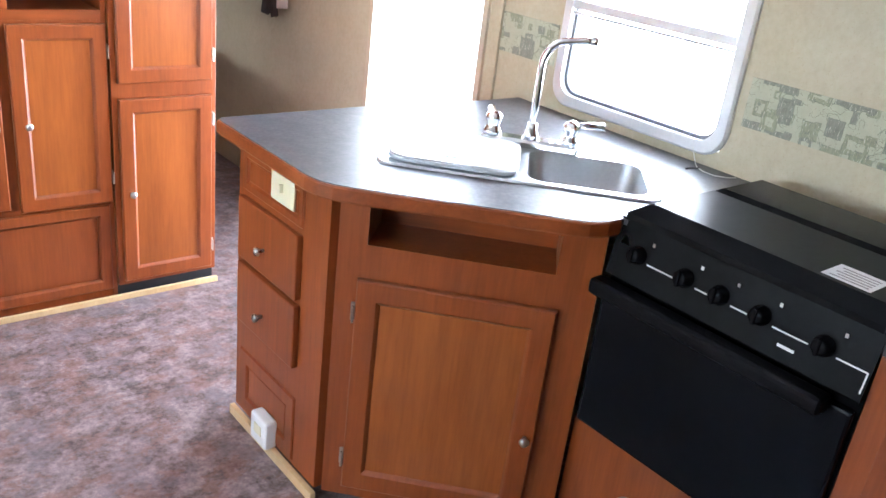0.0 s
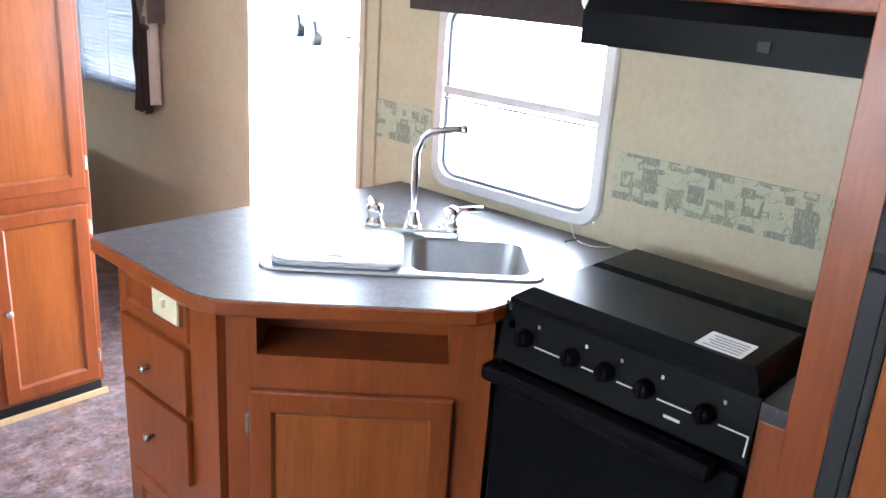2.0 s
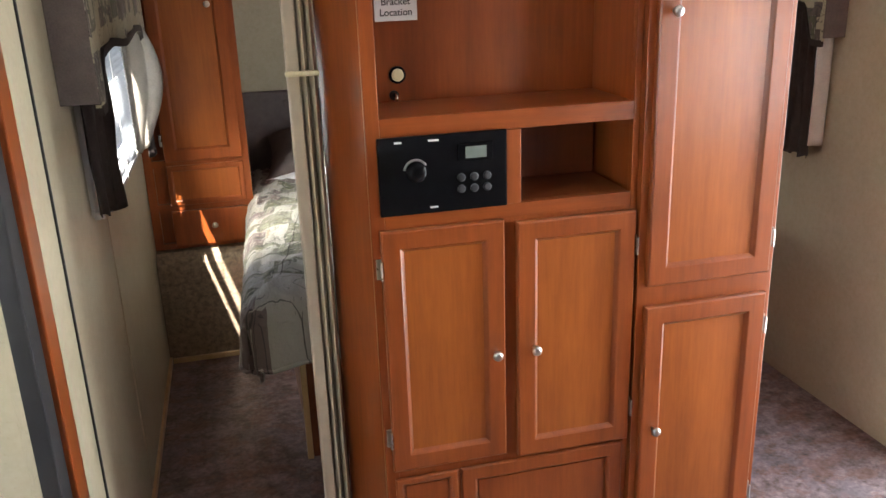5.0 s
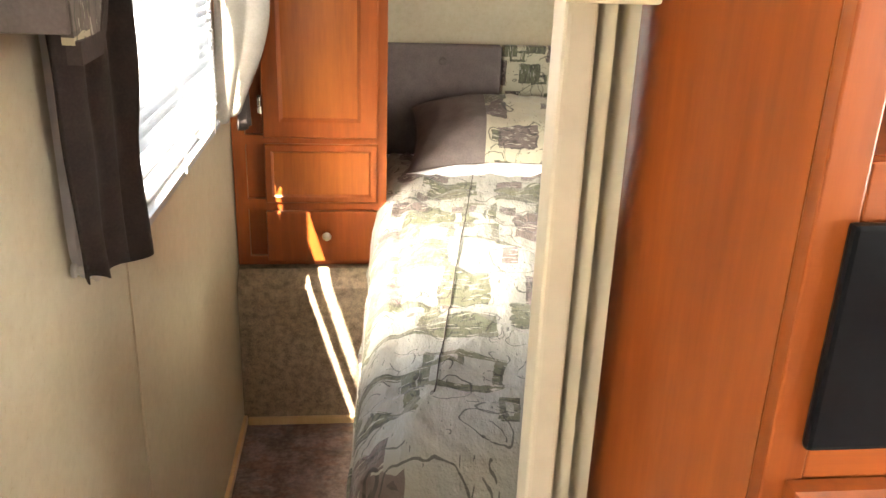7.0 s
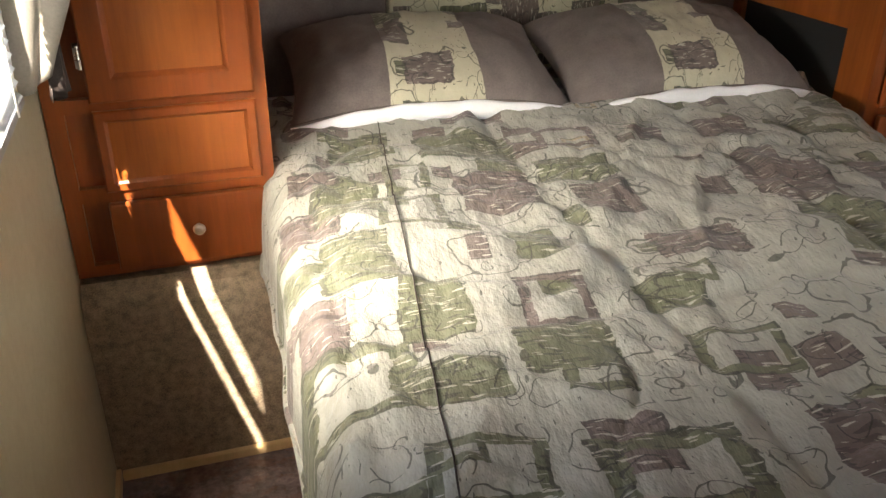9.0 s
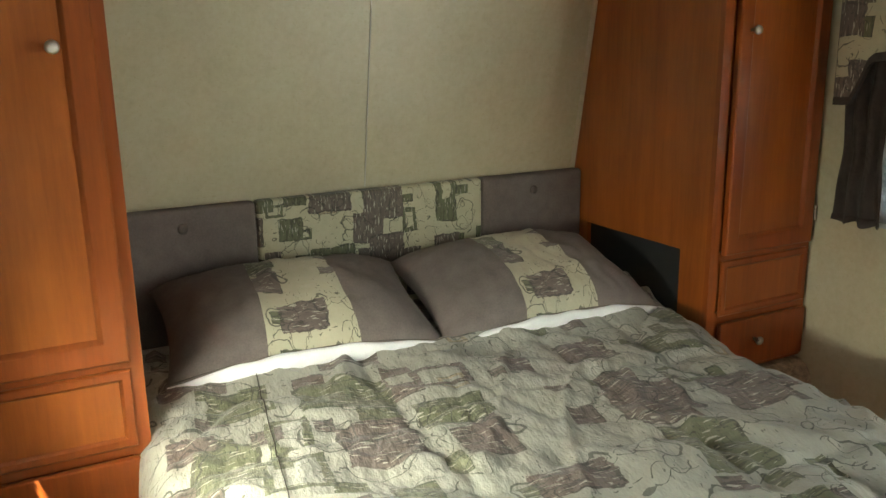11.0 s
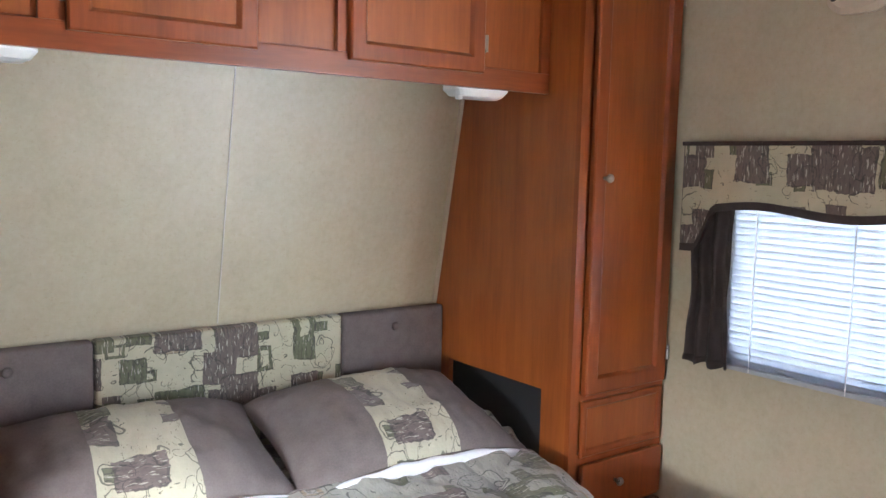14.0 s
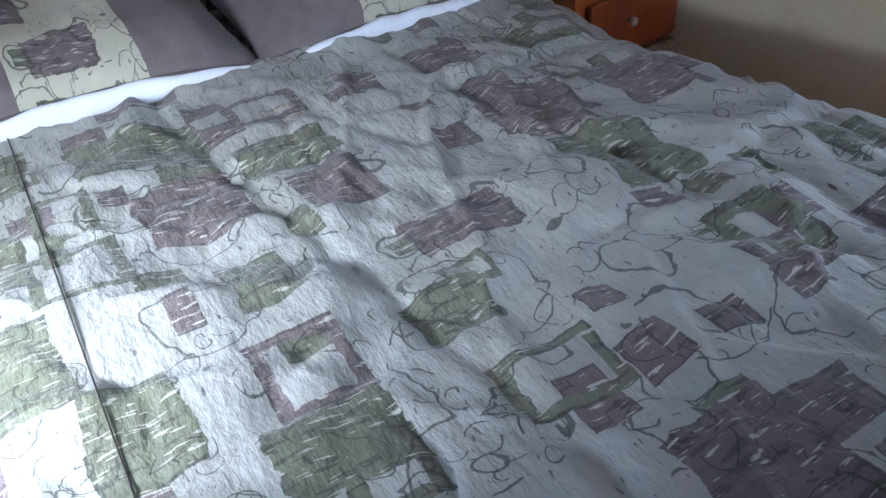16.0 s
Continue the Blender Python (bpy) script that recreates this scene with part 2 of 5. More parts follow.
        rim = times(below(maths(t, "ABSOLUTE", maths(t, "SUBTRACT", depth, 0.012)), 0.014), below(luck, chance * crowd), above(noise_at(t, mapped(22, 22), 1.0, 2), 0.50))
        c = mix(t, times(rim, 0.55), c, ink)
        cover = on if cover is None else maths(t, "MAXIMUM", cover, on)
    # dark curls: broken arcs and loops
    for scale, radius, width, level in ((5.5, 0.38, 0.008, 0.42), (8.0, 0.30, 0.010, 0.44), (12.0, 0.30, 0.013, 0.47), (18.0, 0.27, 0.017, 0.52)):
        n = t.nodes.new("ShaderNodeTexVoronoi")
        n.inputs["Scale"].default_value = scale / size
        t.links.new(wobble(wobble(mapped(size, size), 7, 0.10 * size), 22, 0.030 * size), n.inputs["Vector"])
        arc = below(maths(t, "ABSOLUTE", maths(t, "SUBTRACT", n.outputs["Distance"], radius)), width)
        c = mix(t, times(arc, above(noise_at(t, mapped(1.7 * scale, 1.7 * scale), 1.0, 2), level), 0.75), c, ink)
    # short pale and dark strokes on the blocks, dark ticks on the cream
    for spin, level in ((0.25, 0.640), (1.25, 0.655)):
        c = mix(t, times(above(noise_at(t, mapped(20, 125, spin), 1.0, 2), level), cover, 0.8), c, pale)
    for spin, level in ((0.10, 0.61), (1.4, 0.64)):
        c = mix(t, times(above(noise_at(t, mapped(15, 95, spin), 1.0, 2), level), cover, 0.55), c, ink)
    c = mix(t, times(above(noise_at(t, mapped(150, 38, 0.5), 1.0, 2), 0.69), 0.75), c, ink)
    t.links.new(c, b.inputs["Base Color"])
    puff = mix(t, 0.55, noise_at(t, coords(t), 19, 4, 0.6), noise_at(t, coords(t, (1.0, 0.4, 1.0)), 55, 3))
    bump(t, b, puff, puffy, 0.014)
    b.inputs["Sheen Weight"].default_value = 0.15
    return m


def make_glass():
    m, t, b = nodes_of("window_glass", 0.02)
    b.inputs["Transmission Weight"].default_value = 1.0
    b.inputs["Base Color"].default_value = (0.95, 0.97, 0.97, 1)
    b.inputs["IOR"].default_value = 1.02
    return m


def make_blind():
    m, t, b = nodes_of("white_blind_slat", 0.4)
    b.inputs["Base Color"].default_value = (0.74, 0.75, 0.76, 1)
    v = noise_at(t, coords(t), 30)
    t.links.new(ramp(t, v, [(0.3, (0.38, 0.40, 0.43)), (0.7, (0.44, 0.46, 0.49))]), b.inputs["Base Color"])
    return m


WALL = make_wallpaper()
FLOOR = make_floor()
COUNTER = make_counter()
QUILT = make_print("quilt_print")
FABRIC = make_print("pillow_print", "xy", (0.47, 0.435, 0.32), 0.75, 0.25)
OLIVE = (((0.070, 0.052, 0.042), (0.170, 0.134, 0.112)), ((0.050, 0.056, 0.026), (0.165, 0.170, 0.095)))
FABRIC_UP = make_print("headboard_print", "zx", (0.47, 0.44, 0.31), 0.72, 0.3, green_from=0.34, crowd=1.4, tones=OLIVE)
FABRIC_SIDE = make_print("valance_print", "zy", (0.47, 0.43, 0.29), 0.80, 0.2, green_from=0.40, crowd=1.4, tones=OLIVE)
BORDER = make_print("wallpaper_border", "zy", (0.48, 0.48, 0.35), 0.42, 0.0, (0.60, 0.60, 0.48), 0.5, 1.3, (0.19, 0.20, 0.15), (((0.15, 0.16, 0.125), (0.34, 0.345, 0.27)), ((0.20, 0.21, 0.13), (0.40, 0.41, 0.28))))
GLASS = make_glass()
SLAT = make_blind()

# ---- mesh helpers ----
WHERE = {}


def thing(name, at, label, category, group="", kind="", turn=0.0):
    """A top-level thing: an Empty at its base, which parents its parts."""
    ob = new(name)
    ob.empty_display_size = 0.1
    ob.matrix_world = pose(*at, 0, 0, turn)
    WHERE[ob] = pose(*at, 0, 0, turn)
    return tagged(ob, label, category, group, kind)


def part(name, bm, material, parent=None, label="", local=False, smooth=False):
    """Links a bmesh as one mesh object under a thing or a part. Its vertices are in the world, or local to the thing."""
    m = WHERE.get(parent, Matrix())
    if parent is not None and not local:
        bm.transform(m.inverted())
    bmesh.ops.recalc_face_normals(bm, faces=bm.faces)
    for f in bm.faces:
        f.smooth = smooth
    me = bpy.data.meshes.new(name)
    bm.to_mesh(me)
    bm.free()
    for mat in material if isinstance(material, (list, tuple)) else (material,):
        me.materials.append(mat)
    ob = new(name, me)
    if parent is not None:
        ob.parent = parent
        WHERE[ob] = m
    if label:
        tagged(ob, label)
    return ob


def structure(name, bm, material, label, category):
    return tagged(part(name, bm, material), label, category, "", "structure")


def join(*bms):
    out = bmesh.new()
    for b in bms:
        me = bpy.data.meshes.new("tmp")
        b.to_mesh(me)
        b.free()
        out.from_mesh(me)
        bpy.data.meshes.remove(me)
    return out


def box(x0, x1, y0, y1, z0, z1, bevel=0.0, seg=2):
    bm = bmesh.new()
    bmesh.ops.create_cube(bm, size=1, matrix=Matrix.Translation(((x0 + x1) / 2, (y0 + y1) / 2, (z0 + z1) / 2)) @ Matrix.Diagonal((abs(x1 - x0), abs(y1 - y0), abs(z1 - z0), 1)))
    if bevel:
        bmesh.ops.bevel(bm, geom=list(bm.edges), offset=bevel, segments=seg, profile=0.6, affect="EDGES")
    return bm


def prism(points, z0, z1, bevel=0.0, seg=2):
    """An upright prism over a plan outline."""
    bm = bmesh.new()
    lo = [bm.verts.new((x, y, z0)) for x, y in points]
    hi = [bm.verts.new((x, y, z1)) for x, y in points]
    bm.faces.new(lo[::-1])
    bm.faces.new(hi)
    n = len(points)
    for i in range(n):
        bm.faces.new((lo[i], lo[(i + 1) % n], hi[(i + 1) % n], hi[i]))
    if bevel:
        rim = [e for e in bm.edges if abs(e.verts[0].co.z - e.verts[1].co.z) < 1e-6]
        bmesh.ops.bevel(bm, geom=rim, offset=bevel, segments=seg, profile=0.6, affect="EDGES")
    return bm


def cylinder(p, q, r, r2=None, n=20):
    """A cylinder or cone from p to q."""
    p, q = Vector(p), Vector(q)
    d = q - p
    bm = bmesh.new()
    m = Matrix.Translation((p + q) / 2) @ d.to_track_quat("Z", "Y").to_matrix().to_4x4()
    bmesh.ops.create_cone(bm, cap_ends=True, segments=n, radius1=r, radius2=r if r2 is None else r2, depth=d.length, matrix=m)
    return bm


def lathe(profile, base, axis, n=20):
    """Turns a profile of (radius, height) round an axis that starts at base."""
    turn = Vector(axis).to_track_quat("Z", "Y").to_matrix().to_4x4()
    bm = bmesh.new()
    rings = []
    for r, h in profile:
        rings.append([bm.verts.new((r * math.cos(2 * math.pi * i / n), r * math.sin(2 * math.pi * i / n), h)) for i in range(n)])
    for a, b in zip(rings, rings[1:]):
        for i in range(n):
            bm.faces.new((a[i], a[(i + 1) % n], b[(i + 1) % n], b[i]))
    bm.faces.new(rings[0][::-1])
    bm.faces.new(rings[-1])
    bm.transform(Matrix.Translation(base) @ turn)
    return bm


def tube(points, r, n=12):
    """A round bar along points."""
    pts = [Vector(p) for p in points]
    radii = r if isinstance(r, (list, tuple)) else [r] * len(pts)
    bm = bmesh.new()
    rings = []
    side = None
    for i, p in enumerate(pts):
        d = (pts[min(i + 1, len(pts) - 1)] - pts[max(i - 1, 0)]).normalized()
        ref = side if side is not None else (Vector((0, 0, 1)) if abs(d.z) < 0.9 else Vector((1, 0, 0)))
        u = d.cross(ref).normalized()
        w = u.cross(d).normalized()
        side = w
        rings.append([bm.verts.new(p + radii[i] * (math.cos(2 * math.pi * k / n) * u + math.sin(2 * math.pi * k / n) * w)) for k in range(n)])
    for a, b in zip(rings, rings[1:]):
        for k in range(n):
            bm.faces.new((a[k], a[(k + 1) % n], b[(k + 1) % n], b[k]))
    bm.faces.new(rings[0][::-1])
    bm.faces.new(rings[-1])
    return bm


def rounded(x0, x1, y0, y1, r, n=6):
    """A rounded rectangle's outline."""
    out = []
    for cx, cy, a in ((x1 - r, y0 + r, -90), (x1 - r, y1 - r, 0), (x0 + r, y1 - r, 90), (x0 + r, y0 + r, 180)):
        for i in range(n + 1):
            k = radians(a + 90 * i / n)
            out.append((cx + r * math.cos(k), cy + r * math.sin(k)))
    return out


def loops(rings, cap_first=False, cap_last=False, closed=True):
    """Skins a row of equal outlines of 3D points."""
    bm = bmesh.new()
    vs = [[bm.verts.new(p) for p in ring] for ring in rings]
    n = len(vs[0])
    for a, b in zip(vs, vs[1:]):
        for i in range(n if closed else n - 1):
            bm.faces.new((a[i], a[(i + 1) % n], b[(i + 1) % n], b[i]))
    if cap_first:
        bm.faces.new(vs[0][::-1])
    if cap_last:
        bm.faces.new(vs[-1])
    return bm


def sheet(nu, nv, at, thick=0.0):
    """A curved sheet: at(u, v) gives a point for u, v in 0..1."""
    bm = bmesh.new()
    g = [[bm.verts.new(at(i / nu, j / nv)) for j in range(nv + 1)] for i in range(nu + 1)]
    for i in range(nu):
        for j in range(nv):
            bm.faces.new((g[i][j], g[i + 1][j], g[i + 1][j + 1], g[i][j + 1]))
    if thick:
        bmesh.ops.recalc_face_normals(bm, faces=bm.faces)
        bmesh.ops.solidify(bm, geom=list(bm.faces), thickness=thick)
    return bm


def frame_ring(w, h, border, t):
    """A framed door's stiles and rails, with a moulded inner edge; origin at its lower left, back at y = 0."""
    prof = [(0, 0), (0, -t + 0.004), (0.004, -t), (border - 0.010, -t), (border - 0.006, -t + 0.003), (border, -t + 0.010), (border, -0.002)]
    return loops([[(i, y, i), (w - i, y, i), (w - i, y, h - i), (i, y, h - i)] for i, y in prof])


def knob(m, x, z, y, parent, material=NICKEL, r=0.013):
    bm = lathe([(0.005, 0), (0.005, 0.012), (r * 0.8, 0.015), (r, 0.020), (r * 0.85, 0.026), (r * 0.4, 0.029)], (x, y, z), (0, -1, 0), 16)
    bm.transform(m)
    return part("knob", bm, material, parent, "round satin nickel knob", smooth=True)


def cabinet_door(parent, m, w, h, knob_at=None, hinges=None, border=0.05, t=0.019, name="door"):
    """A framed cabinet door with a sunk panel, and its knob and hinges. m: the pose of its lower left corner on the cabinet's front."""
    bm = frame_ring(w, h, border, t)
    bm.transform(m)
    d = part(name, bm, WOOD, parent)
    bm = box(border - 0.004, w - border + 0.004, -t + 0.010, -0.003, border - 0.004, h - border + 0.004)
    bm.transform(m)
    part("panel", bm, PANEL, d, "lighter orange-brown veneer panel")
    if knob_at:
        knob(m, knob_at[0], knob_at[1], -t, d)
    if hinges:
        x = 0.0 if hinges == "left" else w
        for z in (min(0.09, h * 0.22), h - min(0.09, h * 0.22)):
            s = -1 if hinges == "left" else 1
            bm = join(box(min(x, x + s * 0.012), max(x, x + s * 0.012), -0.006, -0.001, z - 0.024, z + 0.024, 0.001, 1), cylinder((x + s * 0.003, -t - 0.001, z - 0.022), (x + s * 0.003, -t - 0.001, z + 0.022), 0.0035, n=8))
            bm.transform(m)
            part("hinge", bm, NICKEL, d, "small metal hinge")
    return d

# ---- the shell ----
RIGHT, LEFT, BACK, TOP = 1.97, -0.41, -2.6, 2.15
TH = 0.06


def wall_along_y(name, x0, x1, y0, y1, openings, label):
    """A side wall with openings (y0, y1, z0, z1) that go through it."""
    bms, y = [], y0
    for a, b, c, d in sorted(openings):
        bms.append(box(x0, x1, y, a, 0, TOP))
        if c > 0:
            bms.append(box(x0, x1, a, b, 0, c))
        if d < TOP:
            bms.append(box(x0, x1, a, b, d, TOP))
        y = b
    bms.append(box(x0, x1, y, y1, 0, TOP))
    return structure(name, join(*bms), WALL, label, "wall")


DOOR = (2.505, 3.175, -0.02, 1.86)
KWIN = (1.50, 2.12, 0.965, 1.535)
RWIN = (3.93, 4.68, 0.965, 1.50)
LWIN = (3.635, 4.62, 0.985, 1.575)
# SWIN: an assumed opening, out of view, added to let light in
SWIN = (0.40, 2.40, 0.85, 1.7)
wall_along_y("wall_right", RIGHT, RIGHT + TH, BACK, 5.62, [DOOR, KWIN, RWIN], "beige mottled wallboard with door and windows")
wall_along_y("wall_left", LEFT - TH, LEFT, 2.86, 5.62, [LWIN], "beige glossy wallboard beside the bed")
wall_along_y("wall_left_rear", LEFT - TH, LEFT, BACK, -1.2, [], "plain beige wallboard")
wall_along_y("wall_slide", -1.35, -1.29, -1.2, 2.80, [SWIN], "beige wallboard of the slide-out recess")
structure("wall_slide_end", box(-1.35, LEFT - 0.02, 2.80, 2.86, 0, TOP), WALL, "beige end wall of the slide-out recess", "wall")
structure("wall_slide_start", box(-1.35, LEFT - TH, -1.26, -1.2, 0, TOP), WALL, "beige end wall of the slide-out recess", "wall")
structure("wall_back", box(LEFT - TH, RIGHT + TH, BACK - TH, BACK, 0, TOP), WALL, "plain beige wallboard", "wall")
# The front wall stands upright behind the headboard and leans inwards above it.
fw = bmesh.new()
prof = [(5.555, 0.0), (5.555, 1.045), (5.345, TOP), (5.405, TOP), (5.615, 1.05), (5.615, 0.0)]
a = [fw.verts.new((LEFT - TH, y, z)) for y, z in prof]
b = [fw.verts.new((RIGHT + TH, y, z)) for y, z in prof]
for i in range(6):
    fw.faces.new((a[i], a[(i + 1) % 6], b[(i + 1) % 6], b[i]))
fw.faces.new(a[::-1])
fw.faces.new(b)
structure("wall_front", fw, WALL, "beige mottled wallboard leaning in over the headboard", "wall")
structure("floor", join(box(LEFT - TH, RIGHT + TH, BACK - TH, 5.62, -0.06, 0), box(-1.36, LEFT - TH, -1.26, 2.86, -0.06, 0)), FLOOR, "brown and grey stone-look vinyl floor", "floor")
structure("ceiling", join(box(LEFT - TH, RIGHT + TH, BACK - TH, 5.62, TOP, TOP + 0.05), box(-1.36, LEFT - TH, -1.26, 2.86, TOP, TOP + 0.05)), CEILING, "white ceiling panel", "ceiling")

# seams of the wallboard
structure("trim", box(0.7725, 0.7755, -0.0015, 0, 0, 1.13), LINING, "thin pale wallboard seam", "trim").matrix_world = Matrix.Translation((0, 5.553, 1.045)) @ Matrix.Rotation(math.atan2(0.21, 1.105), 4, "X")
structure("trim", box(1.540, 1.553, -0.010, 0, 0, 0.78), CREAM, "pale corner bead beside the wardrobe", "trim").matrix_world = Matrix.Translation((0, 5.553, 1.045)) @ Matrix.Rotation(math.atan2(0.21, 1.105), 4, "X")
structure("trim", box(LEFT, LEFT + 0.003, 3.84, 3.846, 0, TOP), CREAM, "thin wallboard seam", "trim")
structure("trim", box(LEFT, LEFT + 0.004, 3.19, 3.20, 0, TOP), RUBBER, "dark gap between wall panels", "trim")
structure("trim", box(LEFT - 0.02, LEFT + 0.022, 2.87, 2.95, 0, TOP, 0.004), WOOD, "cherry wood fascia of the slide-out", "trim")
structure("trim", box(LEFT - 0.04, LEFT + 0.012, 2.80, 2.868, 0, TOP, 0.004), RUBBER, "black rubber seal of the slide-out", "trim")
structure("trim", prism([(RIGHT, 3.21), (RIGHT, 4.90), (RIGHT - 0.020, 4.90), (RIGHT - 0.020, 3.21)], TOP - 0.022, TOP - 0.001, 0.003), WALL, "beige cove strip under the ceiling", "trim")
structure("baseboard", box(LEFT, LEFT + 0.012, 2.96, 4.84, 0, 0.028, 0.003), PALE_WOOD, "pale wooden quarter-round at the wall's foot", "baseboard")
structure("trim", box(1.958, 1.970, 2.415, 2.455, 0.0, 1.65, 0.002), WALL, "beige edge trim beside the entrance", "trim")


def border_strip(y0, y1):
    structure("trim", box(RIGHT - 0.003, RIGHT, y0, y1, 1.055, 1.185), BORDER, "wallpaper border of pale green and olive blocks", "trim")


border_strip(0.70, 1.455)
border_strip(2.155, 2.415)


def rv_window(name, x, win, into, label, panes=True, rim=0.036):
    """A trailer window: a rounded white frame on the wall, a crossbar and two panes. into: the way to the room."""
    y0, y1, z0, z1 = win
    w = thing(name, (x, (y0 + y1) / 2, z0), label, "window", kind="structure")
    outer, mid, inner = rounded(y0 - 0.018, y1 + 0.018, z0 - 0.018, z1 + 0.018, 0.072), rounded(y0 - 0.012, y1 + 0.012, z0 - 0.012, z1 + 0.012, 0.068), rounded(y0 + rim - 0.018, y1 - rim + 0.018, z0 + rim - 0.018, z1 - rim + 0.018, 0.055)
    s = into
    rings = [[(x, y, z) for y, z in outer], [(x + s * 0.010, y, z) for y, z in outer], [(x + s * 0.016, y, z) for y, z in mid], [(x + s * 0.016, y, z) for y, z in inner], [(x - s * 0.05, y, z) for y, z in inner]]
    part("window_frame", loops(rings), ALU, w, "rounded white frame", smooth=False)
    lip = rounded(y0 + rim - 0.008, y1 - rim + 0.008, z0 + rim - 0.008, z1 - rim + 0.008, 0.048)
    part("gasket", loops([[(x - s * 0.004, y, z) for y, z in inner], [(x - s * 0.004, y, z) for y, z in lip], [(x - s * 0.020, y, z) for y, z in lip]]), GASKET, w, "grey rubber gasket")
    zc = z0 + (z1 - z0) * 0.52
    if panes:
        part("crossbar", box(x - 0.012, x + 0.010, y0 + 0.02, y1 - 0.02, zc - 0.013, zc + 0.013, 0.003), ALU, w)
        part("crossbar", box(x - 0.008, x + 0.012, y0 + 0.02, y1 - 0.02, zc - 0.030, zc - 0.022, 0.002), ALU, w)
    for za, zb in ((z0 + 0.02, zc - 0.02), (zc + 0.02, z1 - 0.02)):
        p = part("pane", box(x - s * 0.034, x - s * 0.030, y0 + 0.02, y1 - 0.02, za, zb), GLASS, w)
        p.visible_shadow = False
    return w


rv_window("window_1", RIGHT, KWIN, -1, "white rounded kitchen window split by a crossbar")
rv_window("window_2", RIGHT, RWIN, -1, "white-framed bedroom window behind closed blinds", False)
rv_window("window_3", LEFT, LWIN, 1, "sunlit white-framed bedroom window behind blinds", False)
rv_window("window_4", -1.29, SWIN, 1, "unseen window added to the slide-out recess for light")

# entrance: a rounded opening with a slim frame, no leaf in view
dw = thing("door_1", (RIGHT, 2.84, 0), "open entrance doorway with a slim rounded metal frame", "doorway", kind="structure")
o = [(2.505 - 0.02, -0.02), (3.175 + 0.02, -0.02)] + [p for p in rounded(2.485, 3.195, 0.6, 1.88, 0.10)[7:21]]
i_ = [(2.512, -0.02), (3.168, -0.02)] + [p for p in rounded(2.512, 3.168, 0.6, 1.853, 0.085)[7:21]]
part("door_frame", loops([[(RIGHT, y, z) for y, z in o], [(RIGHT - 0.012, y, z) for y, z in o], [(RIGHT - 0.012, y, z) for y, z in i_], [(RIGHT + 0.07, y, z) for y, z in i_]]), CREAM, dw, "cream rounded door frame")
part("threshold", box(RIGHT - 0.01, RIGHT + 0.07, 2.51, 3.17, -0.02, 0.008, 0.002), ALU, dw, "aluminium threshold")

# ---- outside ----
structure("ground", box(-400, 400, -400, 400, -0.75, -0.70), GRAVEL, "pale sunlit gravel yard", "ground")

# glowing slab added far off, so that the sky in the doorway turns white
backdrop_mat = bpy.data.materials.new("glowing_backdrop")
backdrop_mat.use_nodes = True
glow = backdrop_mat.node_tree.nodes["Principled BSDF"]
glow.inputs["Base Color"].default_value = (0.8, 0.8, 0.8, 1)
glow.inputs["Emission Color"].default_value, glow.inputs["Emission Strength"].default_value = (0.95, 0.98, 1.0, 1), 0.75
structure("backdrop", box(90, 92, -140, 260, -0.7, 60), backdrop_mat, "glowing backdrop added to whiten the sky beyond the yard", "sky")


def parked_car(x, y, turn):
    c = thing("car", (x, y, -0.70), "white parked car on the gravel yard", "car", "", "", turn)
    side = [(-2.1, 0.35), (2.1, 0.35), (2.15, 0.75), (1.3, 0.92), (0.7, 1.42), (-1.1, 1.45), (-1.75, 0.98), (-2.15, 0.9)]
    body = loops([[(px, yy, pz) for px, pz in side] for yy in (-0.82, 0.82)], True, True)
    bmesh.ops.bevel(body, geom=list(body.edges), offset=0.06, segments=2, affect="EDGES")
    part("body", body, CAR_PAINT, c, local=True)
    part("side_window", box(-1.1, 0.72, -0.835, -0.80, 0.98, 1.34, 0.01), CAR_GLASS, c, local=True)
    part("side_window", box(-1.1, 0.72, 0.80, 0.835, 0.98, 1.34, 0.01), CAR_GLASS, c, local=True)
    for px in (-1.3, 1.35):
        for py in (-0.78, 0.78):
            wh = part("wheel", cylinder((px, py - 0.1, 0.33), (px, py + 0.1, 0.33), 0.33, n=24), RUBBER, c, local=True)
            part("rim", cylinder((px, py - 0.11, 0.33), (px, py + 0.11, 0.33), 0.2, n=16), STEEL, wh, local=True)


parked_car(16.5, 20.0, 62)

# ---- kitchen ----
# peninsula: drawers face the aisle, the sink cabinet stands across the corner, the range beside it
TOPZ = 0.92
pen = thing("base_cabinet", (0.95, 2.08, 0), "cherry wood drawer cabinet at the end of the counter", "cabinet")
FX = 0.935
part("body", box(FX, 1.05, 1.815, 2.275, 0.035, TOPZ - 0.036), WOOD, pen)
part("back_panel", box(1.05, 1.95, 2.255, 2.275, 0.035, TOPZ - 0.036), WOOD, pen)
part("kick_strip", box(FX - 0.018, FX - 0.002, 1.80, 2.28, 0.0, 0.032, 0.003), PALE_WOOD, pen, "pale wooden strip at the floor")


def drawer_front(parent, m, w, h, knob_at, name="drawer"):
    bm = box(0, w, -0.018, 0, 0, h, 0.004)
    bm.transform(m)
    d = part(name, bm, WOOD, parent)
    knob(m, *knob_at, -0.018, d)
    return d


